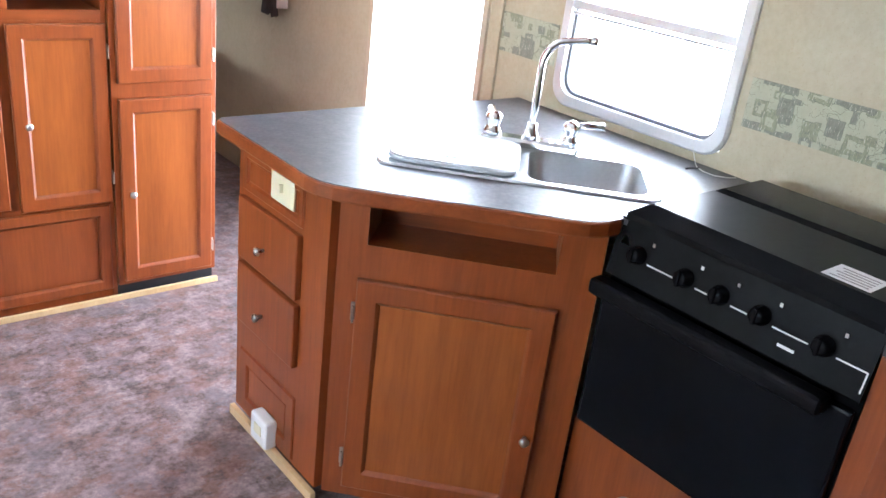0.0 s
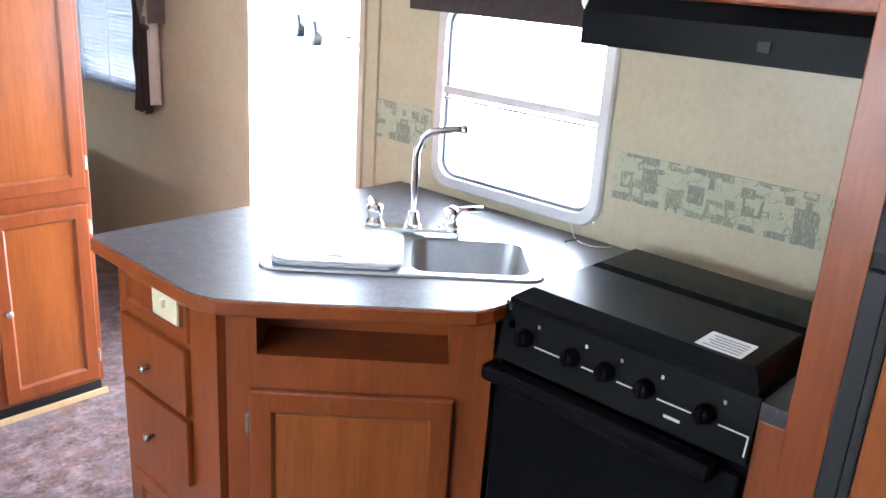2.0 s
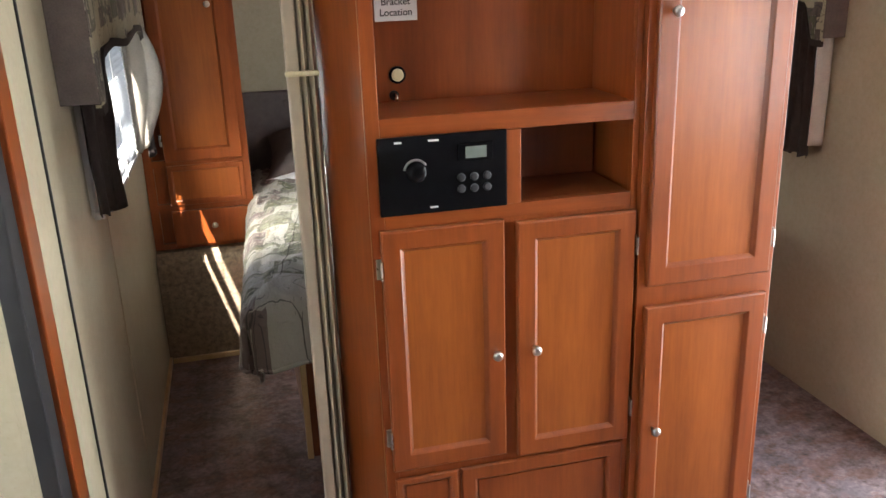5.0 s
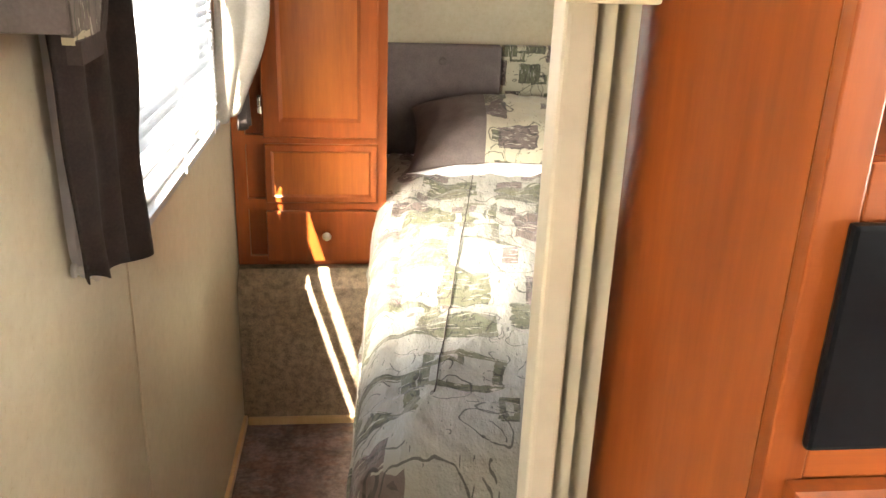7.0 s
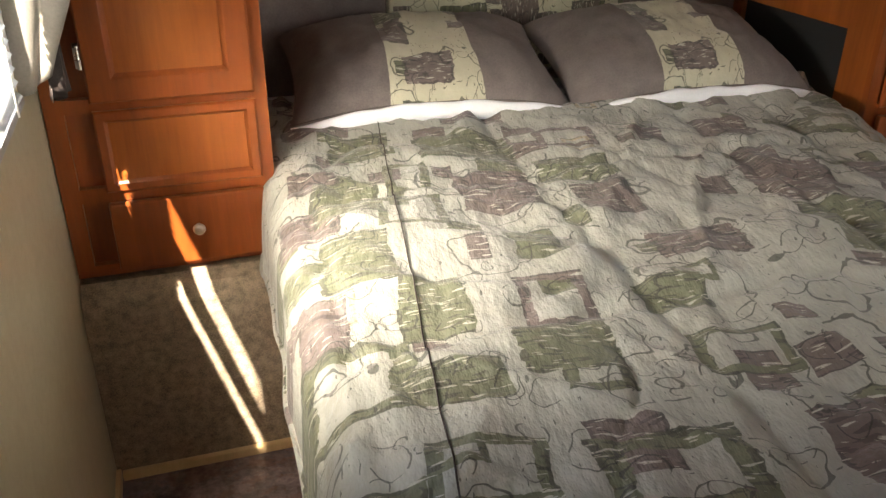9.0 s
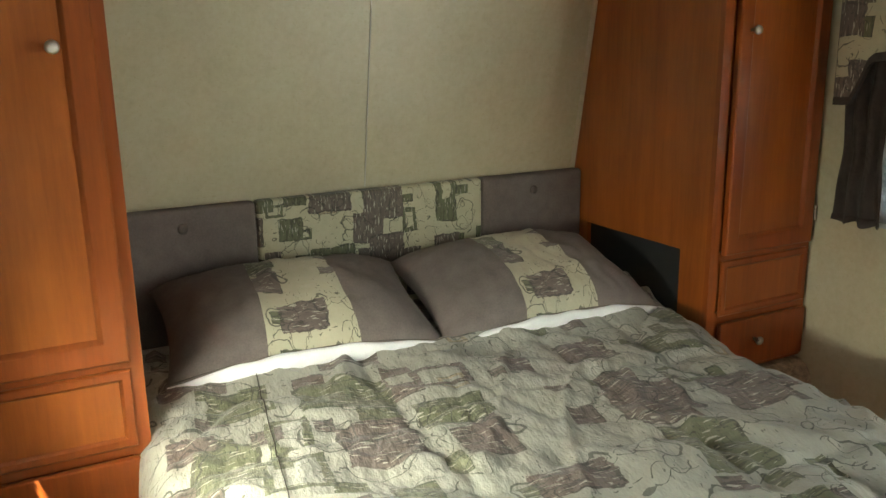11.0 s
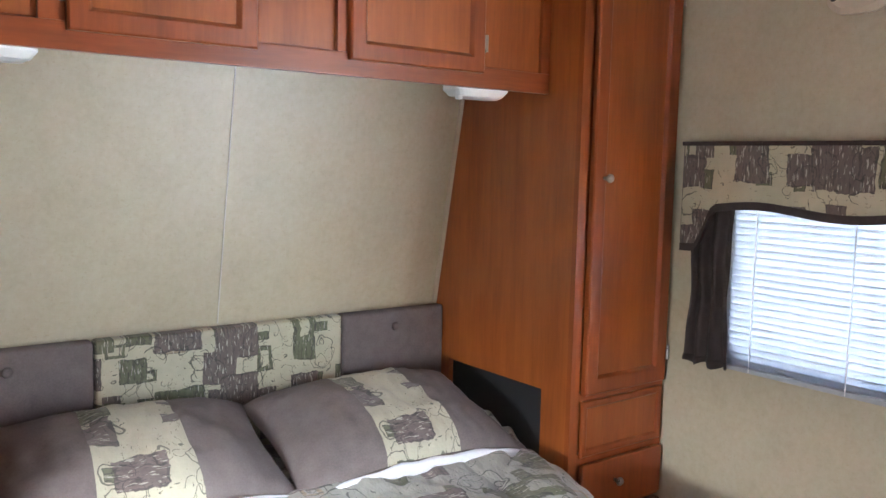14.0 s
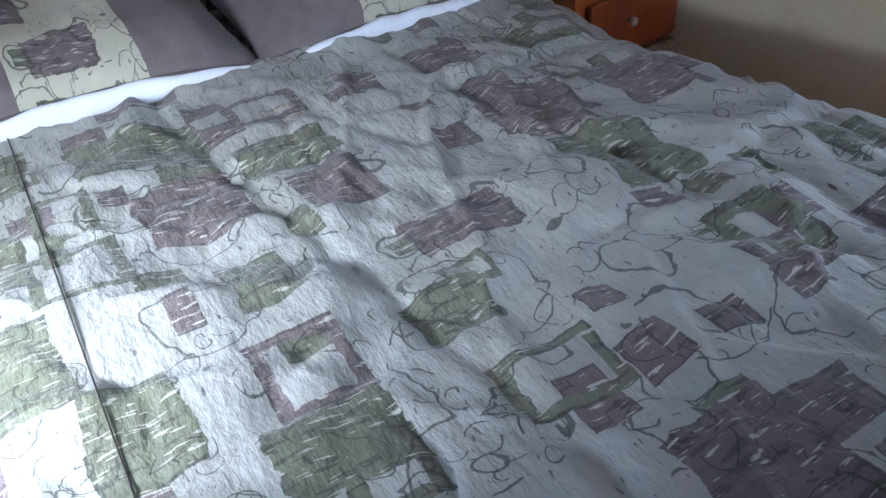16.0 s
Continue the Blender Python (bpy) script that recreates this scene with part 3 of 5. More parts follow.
mx = Matrix.Translation((FX, 2.245, 0)) @ Matrix.Rotation(radians(-90), 4, "Z")
for z0, z1 in ((0.548, 0.726), (0.348, 0.532)):
    drawer_front(pen, mx @ Matrix.Translation((0, 0, z0)), 0.315, z1 - z0, (0.148, (z1 - z0) * 0.41))
bm = frame_ring(0.315, 0.115, 0.03, 0.006)
bm.transform(mx @ Matrix.Translation((0, 0, 0.742)))
part("false_front", bm, WOOD, pen)
bm = frame_ring(0.315, 0.20, 0.05, 0.006)
bm.transform(mx @ Matrix.Translation((0, 0, 0.05)))
part("lower_panel", bm, WOOD, pen)

sw = thing("light_switch", (FX, 2.09, 0.80), "ivory switch plate on the drawer cabinet", "switch")
part("plate", box(FX - 0.008, FX - 0.001, 1.972, 2.088, 0.773, 0.858, 0.003), IVORY, sw)
part("toggle", box(FX - 0.018, FX - 0.007, 2.025, 2.035, 0.805, 0.827, 0.002), IVORY, sw)
det = thing("gas_detector", (FX, 2.03, 0.10), "small white gas detector box near the floor", "detector")
part("case", box(FX - 0.040, FX - 0.001, 2.015, 2.105, 0.035, 0.125, 0.010, 3), WHITE, det)
part("grille", box(FX - 0.0415, FX - 0.039, 2.04, 2.08, 0.07, 0.10), IVORY, det)

# sink cabinet
CA, CB = Vector((0.945, 1.795, 0)), Vector((1.345, 1.372, 0))
ang = math.degrees(math.atan2(CB.y - CA.y, CB.x - CA.x))
LEN = (CB - CA).length
snk = thing("sink_cabinet", tuple(CA), "cherry wood corner cabinet under the sink", "cabinet", "", "", ang)
ms = pose(*CA, 0, 0, ang)
SL, SR, SB, ST = 0.070, 0.510, 0.765, 0.862
part("body", join(box(0, LEN + 0.028, 0.004, 0.25, 0.035, SB), box(0, SL, 0.004, 0.162, SB, 0.884), box(SR, LEN + 0.028, 0.004, 0.162, SB, 0.884), box(SL, SR, 0.004, 0.162, ST, 0.884)), WOOD, snk, local=True)
part("slot_back", box(SL - 0.01, SR + 0.01, 0.163, 0.170, SB - 0.01, ST + 0.015), WOOD_X, snk, "back of the open slot above the door", local=True)
cabinet_door(snk, ms @ Matrix.Translation((0.055, 0.002, 0.075)), 0.473, 0.605, (0.450, 0.252), "left", 0.060)

# worktop with a cut-out for the bowl
outline = [(0.900, 2.318), (0.886, 2.300), (0.880, 1.840), (0.888, 1.800), (0.905, 1.766), (0.935, 1.730), (1.270, 1.395), (1.305, 1.366), (1.345, 1.350), (1.395, 1.345), (1.395, 1.335), (1.966, 1.335), (1.966, 2.285), (1.70, 2.285), (1.35, 2.318)]
SC, SU, SV = Vector((1.447, 1.737)), Vector((0.698, -0.716)), Vector((0.716, 0.698))


def sink_plan(u, v):
    p = SC + u * SU + v * SV
    return p.x, p.y


top = thing("worktop", (1.4, 1.8, TOPZ - 0.035), "dark slate laminate worktop with wood edge", "worktop")
bm = bmesh.new()
hole = [sink_plan(u, v) for u, v in rounded(-0.325, 0.325, -0.155, 0.135, 0.04, 3)]
ov = [bm.verts.new((x, y, TOPZ)) for x, y in outline]
hv = [bm.verts.new((x, y, TOPZ)) for x, y in hole]
es = [bm.edges.new((l[k], l[(k + 1) % len(l)])) for l in (ov, hv) for k in range(len(l))]
bmesh.ops.triangle_fill(bm, edges=es, use_beauty=True)
ext = bmesh.ops.extrude_face_region(bm, geom=list(bm.faces))
bmesh.ops.translate(bm, vec=(0, 0, -0.034), verts=[e for e in ext["geom"] if isinstance(e, bmesh.types.BMVert)])
part("top", bm, COUNTER, top)
edge_pts = [(x, y, TOPZ - 0.020) for x, y in [(1.35, 2.320), (0.900, 2.320), (0.882, 2.300), (0.877, 1.840), (0.885, 1.798), (0.902, 1.763), (0.932, 1.727), (1.267, 1.392), (1.303, 1.362), (1.345, 1.347), (1.384, 1.345)]]
rings = []
for k, p in enumerate(edge_pts):
    p = Vector(p)
    d = (Vector(edge_pts[min(k + 1, len(edge_pts) - 1)]) - Vector(edge_pts[max(k - 1, 0)])).normalized()
    nrm = Vector((d.y, -d.x, 0))
    rings.append([p - nrm * 0.0 + Vector((0, 0, 0.0185)), p - nrm * 0.003 * -1 + Vector((0, 0, 0.014)), p + nrm * 0.003 + Vector((0, 0, -0.012)), p + Vector((0, 0, -0.0175)), p - nrm * 0.02 + Vector((0, 0, -0.0175)), p - nrm * 0.004 + Vector((0, 0, 0.0185))])
part("edge_band", loops(rings), WOOD_X, top, "cherry wood edge band")
part("side_piece", box(1.395, 1.966, 0.702, 0.755, TOPZ - 0.034, TOPZ), COUNTER, top, "narrow strip of laminate beside the range")
part("back_piece", box(1.864, 1.966, 0.755, 1.335, TOPZ - 0.034, TOPZ - 0.002), COUNTER, top, "laminate strip behind the range")

# sink: steel rim, one open bowl, a board over the other
sk = thing("kitchen_sink", (SC.x, SC.y, TOPZ), "double stainless steel sink set into the worktop", "sink")


def ring3(u0, u1, v0, v1, r, z, n=5):
    return [(*sink_plan(u, v), z) for u, v in rounded(u0, u1, v0, v1, r, n)]


rim_out, rim_mid = ring3(-0.348, 0.348, -0.178, 0.178, 0.035, TOPZ + 0.001), ring3(-0.343, 0.343, -0.173, 0.173, 0.033, TOPZ + 0.006)
deck = bmesh.new()
sets = []
for pts in (ring3(-0.343, 0.343, -0.173, 0.173, 0.033, TOPZ + 0.006), ring3(0.020, 0.318, -0.150, 0.110, 0.045, TOPZ + 0.006), ring3(-0.318, -0.012, -0.150, 0.110, 0.045, TOPZ + 0.006)):
    vs = [deck.verts.new(p) for p in pts]
    sets += [deck.edges.new((vs[k], vs[(k + 1) % len(vs)])) for k in range(len(vs))]
bmesh.ops.triangle_fill(deck, edges=sets, use_beauty=True)
part("rim", join(loops([rim_out, rim_mid]), deck), STEEL, sk, smooth=False)
for nm, u0, u1 in (("bowl", 0.020, 0.318), ("bowl", -0.318, -0.012)):
    part(nm, loops([ring3(u0, u1, -0.150, 0.110, 0.045, TOPZ + 0.006), ring3(u0 + 0.004, u1 - 0.004, -0.146, 0.106, 0.045, TOPZ - 0.004), ring3(u0 + 0.016, u1 - 0.016, -0.134, 0.094, 0.045, TOPZ - 0.130), ring3(u0 + 0.045, u1 - 0.045, -0.105, 0.065, 0.045, TOPZ - 0.150)], cap_last=True), STEEL, sk, smooth=True)
lid = thing("sink_cover", (*sink_plan(-0.165, -0.02), TOPZ + 0.006), "pale board laid over one sink bowl", "cutting board")
part("board", loops([ring3(-0.320, -0.006, -0.158, 0.118, 0.045, TOPZ + 0.007), ring3(-0.324, -0.002, -0.162, 0.122, 0.048, TOPZ + 0.011), ring3(-0.324, -0.002, -0.162, 0.122, 0.048, TOPZ + 0.018), ring3(-0.318, -0.008, -0.156, 0.116, 0.045, TOPZ + 0.022)], True, True), plain("grey_board", (0.50, 0.51, 0.53), 0.33, 0, 80, 0.06, 0.05), lid)
part("finger_slot", loops([ring3(-0.185, -0.145, -0.120, -0.108, 0.005, TOPZ + 0.0222), ring3(-0.185, -0.145, -0.120, -0.108, 0.005, TOPZ + 0.0228)], True, True), RUBBER, lid)

fc = thing("faucet", (*sink_plan(0.02, 0.145), TOPZ + 0.006), "chrome gooseneck faucet with two lever handles", "faucet")
fz = TOPZ + 0.006


def fp(u, v, z):
    return (*sink_plan(u, v), z)


part("base", loops([[fp(u, v, z) for u, v in rounded(-0.115 + k, 0.155 - k, 0.118 + k, 0.172 - k, 0.02, 4)] for k, z in ((0, fz), (0.0, fz + 0.014), (0.006, fz + 0.022))], True, True), CHROME, fc, smooth=False)
for u in (-0.085, 0.125):
    p = fp(u, 0.145, fz + 0.02)
    h = part("handle", lathe([(0.026, 0), (0.026, 0.012), (0.020, 0.020), (0.019, 0.032), (0.024, 0.042), (0.022, 0.055), (0.012, 0.064)], p, (0, 0, 1), 16), CHROME, fc, smooth=True)
    s = 1 if u > 0 else -1
    q = [fp(u, 0.145, fz + 0.066), fp(u + s * 0.03 if s > 0 else u - 0.004, 0.148, fz + 0.074), fp(u + s * 0.085 if s > 0 else u - 0.012, 0.150 if s > 0 else 0.185, fz + 0.080)]
    part("lever", tube(q, [0.012, 0.010, 0.011], 10), CHROME, h, smooth=True)
b0 = Vector(fp(0.02, 0.145, 0))
tip = Vector((1.655, 1.735, 0))
dirn = (tip - b0).normalized()
reach = (tip - b0).length
pts = [(b0.x, b0.y, fz + 0.02), (b0.x, b0.y, fz + 0.06), (b0.x, b0.y, fz + 0.22)]
for k in range(1, 8):
    a = radians(90 * k / 7)
    pts.append((b0.x + dirn.x * 0.06 * (1 - math.cos(a)), b0.y + dirn.y * 0.06 * (1 - math.cos(a)), fz + 0.22 + 0.07 * math.sin(a)))
pts += [(b0.x + dirn.x * (reach - 0.025), b0.y + dirn.y * (reach - 0.025), fz + 0.297), (tip.x, tip.y, fz + 0.298)]
part("spout", tube(pts, 0.0095, 14), CHROME, fc, smooth=True)
part("spout_collar", lathe([(0.024, 0), (0.022, 0.02), (0.015, 0.035), (0.013, 0.05)], (b0.x, b0.y, fz + 0.015), (0, 0, 1), 16), CHROME, fc, smooth=True)
part("aerator", cylinder((tip.x - dirn.x * 0.012, tip.y - dirn.y * 0.012, fz + 0.298), (tip.x + dirn.x * 0.006, tip.y + dirn.y * 0.006, fz + 0.298), 0.0125, n=14), CHROME, fc, smooth=True)

# a thin cord that hangs from the window frame and lies on the worktop
cd = thing("cord", (1.93, 1.53, TOPZ), "thin white cord from the window, curled on the worktop", "cord")
part("strand", tube([(1.955, 1.574, 0.962), (1.950, 1.562, 0.945), (1.935, 1.540, TOPZ + 0.004), (1.915, 1.518, TOPZ + 0.002), (1.903, 1.490, TOPZ + 0.002), (1.902, 1.456, TOPZ + 0.002), (1.925, 1.430, TOPZ + 0.002), (1.950, 1.420, TOPZ + 0.002)], 0.0014, 6), WHITE, cd, smooth=True)
part("end_clip", tube([(1.870, 1.525, TOPZ + 0.003), (1.890, 1.522, TOPZ + 0.004), (1.912, 1.514, TOPZ + 0.003)], 0.0026, 6), RUBBER, cd, "dark clip", smooth=True)

# gas range
rg = thing("gas_range", (1.65, 1.07, 0.38), "black gas range with a folded cover and oven door", "range")
ry0, ry1 = 0.757, 1.352
part("body", box(1.40, 1.86, ry0, ry1, 0.40, 0.925), BLACK, rg)
part("oven_door", box(1.376, 1.400, ry0 + 0.004, ry1 - 0.004, 0.395, 0.765, 0.006), BLACK_GLOSS, rg)
part("oven_handle", box(1.332, 1.380, ry0 + 0.045, ry1 + 0.010, 0.744, 0.784, 0.014, 3), BLACK, rg)
pz = [(1.376, 0.792), (1.398, 0.925), (1.42, 0.925), (1.42, 0.792)]
cp = part("control_panel", loops([[(x, y, z) for x, z in pz] for y in (ry0, ry1)], True, True), BLACK, rg)
pn = Vector((-0.133, 0, 0.022)).normalized()


def on_panel(y, s, off=0.0):
    return Vector((1.376 + 0.022 * s, y, 0.792 + 0.133 * s)) + pn * off


for k, y in enumerate((1.282, 1.158, 1.072, 0.979, 0.849)):
    kn = part("burner_knob", lathe([(0.021, 0), (0.021, 0.006), (0.017, 0.010), (0.016, 0.024), (0.012, 0.027)], on_panel(y, 0.50, 0.0005), pn, 18), BLACK_GLOSS, cp, "round black control knob", smooth=True)
    q = on_panel(y, 0.50, 0.027)
    part("grip", box(q.x - 0.006, q.x + 0.002, y - 0.004, y + 0.004, q.z - 0.017, q.z + 0.017, 0.002), BLACK_GLOSS, cp)
    if k < 4:
        nxt = (1.282, 1.158, 1.072, 0.979, 0.849)[k + 1]
        c = on_panel((y + nxt) / 2, 0.42, 0.0012)
        part("panel_line", box(c.x - 0.0012, c.x + 0.0002, min(y, nxt) + 0.028, max(y, nxt) - 0.028, c.z - 0.0015, c.z + 0.0015), WHITE, cp, "thin white printed line")
    q = on_panel(y - 0.03, 0.76, 0.0010)
    part("dial_mark", box(q.x - 0.001, q.x + 0.0002, q.y - 0.003, q.y + 0.003, q.z - 0.004, q.z + 0.004), WHITE if k in (1, 3) else NICKEL, cp, "small printed dial mark")
c = on_panel(0.79, 0.42, 0.0012)
part("panel_line", box(c.x - 0.0012, c.x + 0.0002, 0.762, 0.822, c.z - 0.0015, c.z + 0.0015), WHITE, cp, "thin white printed line")
part("panel_line", loops([[on_panel(y, s, 0.0008) for y, s in ((0.761, 0.12), (0.764, 0.12), (0.764, 0.42), (0.761, 0.42))], [on_panel(y, s, 0.0014) for y, s in ((0.761, 0.12), (0.764, 0.12), (0.764, 0.42), (0.761, 0.42))]], True, True), WHITE, cp, "thin white printed line")
q = on_panel(1.325, 0.62, 0.001)
em = bmesh.new()
v = [em.verts.new(q + Vector((0, dy, dz))) for dy, dz in ((0.016, -0.014), (-0.016, -0.014), (-0.004, 0.014), (0.004, 0.014))]
em.faces.new(v)
bmesh.ops.solidify(em, geom=list(em.faces), thickness=0.0008)
part("maker_badge", em, WHITE, cp, "small pale badge")
q = on_panel(0.91, 0.22, 0.0012)
part("printed_line", box(q.x - 0.001, q.x + 0.0003, 0.895, 0.93, q.z - 0.003, q.z + 0.003), WHITE, cp)


def tray(x0, x1, y0, y1, z0, z1, k):
    return loops([[(x0, y0, z0), (x1, y0, z0), (x1, y1, z0), (x0, y1, z0)], [(x0, y0, z0 + 0.014), (x1, y0, z0 + 0.014), (x1, y1, z0 + 0.014), (x0, y1, z0 + 0.014)], [(x0 + k * 0.6, y0 + k * 0.5, z1 - 0.004), (x1 - k * 0.3, y0 + k * 0.5, z1 - 0.004), (x1 - k * 0.3, y1 - k, z1 - 0.004), (x0 + k * 0.6, y1 - k, z1 - 0.004)], [(x0 + k * 0.7, y0 + k * 0.7, z1), (x1 - k * 0.4, y0 + k * 0.7, z1), (x1 - k * 0.4, y1 - k * 1.2, z1), (x0 + k * 0.7, y1 - k * 1.2, z1)]], True, True)


cv = part("cover", tray(1.388, 1.655, 0.762, 1.335, 0.927, 0.972, 0.035), BLACK, rg, "folded black metal cover")
part("cover", tray(1.657, 1.862, 0.762, 1.335, 0.927, 0.972, 0.035), BLACK_GLOSS, rg, "glossy rear half of the cover")
lb = thing("paper_label", (1.45, 0.86, 0.972), "white paper label lying on the range cover", "label")
part("sheet", box(1.424, 1.505, 0.818, 0.912, 0.9725, 0.9735), PAPER, lb)
for k in range(5):
    part("printed_line", box(1.432 + 0.013 * k, 1.437 + 0.013 * k, 0.826, 0.900 - 0.008 * (k % 2), 0.9736, 0.9740), plain("grey_ink", (0.35, 0.34, 0.34), 0.7) if k == 0 else bpy.data.materials["grey_ink"], lb)

lowp = thing("stove_cabinet", (1.40, 1.07, 0), "cherry wood base panel below the range", "cabinet")
part("panel", box(1.395, 1.42, 0.70, 1.365, 0.03, 0.392, 0.002), WOOD, lowp)
part("side_stile", box(1.393, 1.42, 0.702, 0.754, 0.392, 0.885, 0.002), WOOD, lowp)
part("vent_cap", lathe([(0.052, 0), (0.052, 0.005), (0.046, 0.009), (0.038, 0.006), (0.034, 0.009), (0.004, 0.010)], (1.3945, 1.151, 0.223), (-1, 0, 0), 28), plain("grey_plastic", (0.30, 0.285, 0.27), 0.5), lowp, "round grey vent cap", smooth=True)

# fridge enclosure
fr = thing("fridge_cabinet", (1.40, 0.2, 0), "tall cherry wood fridge cabinet with black door edge", "cabinet")
part("body", box(1.40, 1.96, -0.10, 0.70, 0.0, TOP - 0.005), WOOD, fr)
part("stile", box(1.380, 1.400, 0.630, 0.703, 0.0, TOP - 0.006, 0.003), WOOD, fr)
part("stile", box(1.380, 1.400, -0.10, -0.04, 0.0, TOP - 0.006, 0.003), WOOD, fr)
for za, zb in ((0.30, 1.22), (1.25, 1.75)):
    d = part("fridge_door", box(1.350, 1.398, -0.035, 0.572, za, zb, 0.006), PANEL, fr)
    part("door_edge", join(box(1.352, 1.398, 0.573, 0.590, za, zb, 0.003), box(1.362, 1.398, 0.593, 0.628, za, zb, 0.003)), RUBBER, d, "ribbed black door edge")
part("black_gap", box(1.388, 1.3995, 0.572, 0.630, 0.02, TOP - 0.02), RUBBER, fr)

# wall cabinets
uc = thing("wall_cabinet", (1.62, 1.86, 1.65), "cherry wood wall cabinet over the sink", "cabinet")
part("body", box(1.625, 1.965, 1.435, 2.285, 1.655, TOP - 0.004, 0.004), WOOD, uc)
part("face_frame", box(1.608, 1.628, 1.433, 2.290, 1.650, 1.700, 0.010, 3), WOOD_X, uc)
for k in range(2):
    cabinet_door(uc, Matrix.Translation((1.624, 2.250 - 0.405 * k, 1.705)) @ Matrix.Rotation(radians(-90), 4, "Z"), 0.385, 0.40, None, None)
mc = thing("microwave_cabinet", (1.60, 1.06, 1.60), "cherry wood cabinet that holds the microwave", "cabinet")
part("body", box(1.60, 1.965, 0.705, 1.428, 1.600, TOP - 0.004, 0.004), WOOD, mc)
part("bottom_rail", box(1.582, 1.602, 0.706, 1.432, 1.597, 1.652, 0.012, 3), WOOD_X, mc)
part("stile", box(1.582, 1.602, 1.352, 1.432, 1.640, TOP - 0.006, 0.008, 2), WOOD, mc)
mw = thing("microwave", (1.58, 1.03, 1.655), "black built-in microwave oven", "microwave")
part("front", box(1.572, 1.599, 0.715, 1.350, 1.656, 2.00, 0.006), BLACK, mw)
part("door_glass", box(1.569, 1.573, 0.90, 1.335, 1.690, 1.97, 0.001), BLACK_GLOSS, mw)
part("vent_mark", box(1.5705, 1.5725, 1.315, 1.335, 1.668, 1.674), WHITE, mw)
hd = thing("range_hood", (1.6, 1.05, 1.49), "black range hood under the microwave cabinet", "hood")
hp = [(1.575, 1.490), (1.96, 1.470), (1.96, 1.596), (1.60, 1.596), (1.575, 1.560)]
part("shell", loops([[(x, y, z) for x, z in hp] for y in (0.715, 1.352)], True, True), BLACK, hd)
part("switch", box(1.571, 1.576, 0.93, 0.955, 1.515, 1.535, 0.001), RUBBER, hd)


def dome_light(x, y, z, r, label):
    l = thing("ceiling_light", (x, y, z), label, "lamp", "lights under the wall cabinets")
    part("base", lathe([(r, -0.012), (r, 0)], (x, y, z - 0.001), (0, 0, 1), 24), WHITE, l, smooth=False)
    part("shade", lathe([(r * 0.35, -0.062), (r * 0.72, -0.052), (r * 0.93, -0.032), (r * 0.98, -0.0125)], (x, y, z), (0, 0, 1), 24), WHITE, l, smooth=True)


dome_light(1.76, 1.80, 1.655, 0.085, "white dome light, switched off, under the cabinet")
dome_light(1.72, 1.395, 1.600, 0.055, "white dome light, switched off, under the cabinet")
vl = thing("window_valance", (1.92, 1.86, 1.50), "dark brown fabric valance box over the kitchen window", "valance")
part("front", box(1.895, 1.905, 1.36, 2.21, 1.500, 1.612, 0.004), DARK_BROWN, vl)
part("end", box(1.906, 1.968, 2.198, 2.209, 1.501, 1.611, 0.003), DARK_BROWN, vl)
part("end", box(1.906, 1.968, 1.361, 1.372, 1.501, 1.611, 0.003), DARK_BROWN, vl)
part("top", box(1.906, 1.968, 1.373, 2.197, 1.600, 1.611, 0.002), DARK_BROWN, vl)

# ---- entertainment unit and tall cupboard ----
EY = 3.15
en = thing("entertainment_unit", (0.55, 3.3, 0), "cherry wood unit with screen recess, radio and doors", "cabinet")
ex0, ex1, eb = 0.240, 0.885, 3.420
RB = 3.385
AX, AY = 0.098, 3.335
RX0, RX1 = 0.272, 0.868
part("side_panel", prism([(ex0, EY + 0.0185), (ex0 + 0.016, EY + 0.0185), (AX + 0.090, AY + 0.022), (AX + 0.074, AY + 0.022)], 0.0, TOP - 0.004), WOOD, en)
part("back_panel", box(ex0 + 0.016, ex1, eb - 0.012, eb, 0.0, TOP - 0.004), WOOD_SHADED, en)
part("stile", box(ex0, RX0, EY, EY + 0.018, 0.0, TOP - 0.005, 0.002), WOOD, en)
part("stile", box(RX1, ex1, EY, EY + 0.018, 0.0, TOP - 0.005, 0.002), WOOD, en)
part("rail", box(RX0, RX1, EY, EY + 0.018, 1.225, 1.268, 0.002), WOOD_X, en)
part("rail", box(RX0, RX1, EY, EY + 0.018, 1.020, 1.052, 0.002), WOOD_X, en)
part("rail", box(RX0, RX1, EY, EY + 0.018, 1.80, TOP - 0.006, 0.002), WOOD_X, en)
part("divider", box(0.556, 0.593, EY, EY + 0.018, 1.052, 1.225, 0.002), WOOD, en)
part("recess_floor", box(RX0, RX1, EY + 0.018, RB, 1.255, 1.268), WOOD_X, en)
part("recess_back", box(RX0, RX1, RB, RB + 0.010, 1.25, 1.82), WOOD, en)
part("recess_side", box(RX0 - 0.012, RX0, EY + 0.018, RB, 1.25, 1.82), WOOD, en)
part("recess_side", box(RX1, RX1 + 0.012, EY + 0.018, RB, 1.25, 1.82), WOOD, en)
part("recess_top", box(RX0, RX1, EY + 0.018, RB, 1.80, 1.815), WOOD, en)
part("cubby_floor", box(0.593, RX1, EY + 0.018, RB - 0.01, 1.040, 1.052), WOOD_SHADED, en)
part("cubby_back", box(0.593, RX1, RB - 0.01, RB, 1.05, 1.226), WOOD_SHADED, en)
part("cubby_side", box(0.586, 0.593, EY + 0.018, RB - 0.01, 1.05, 1.226), WOOD_SHADED, en)
part("front_panel", box(RX0, RX1, EY + 0.004, EY + 0.018, 0.0, 1.02), WOOD, en)
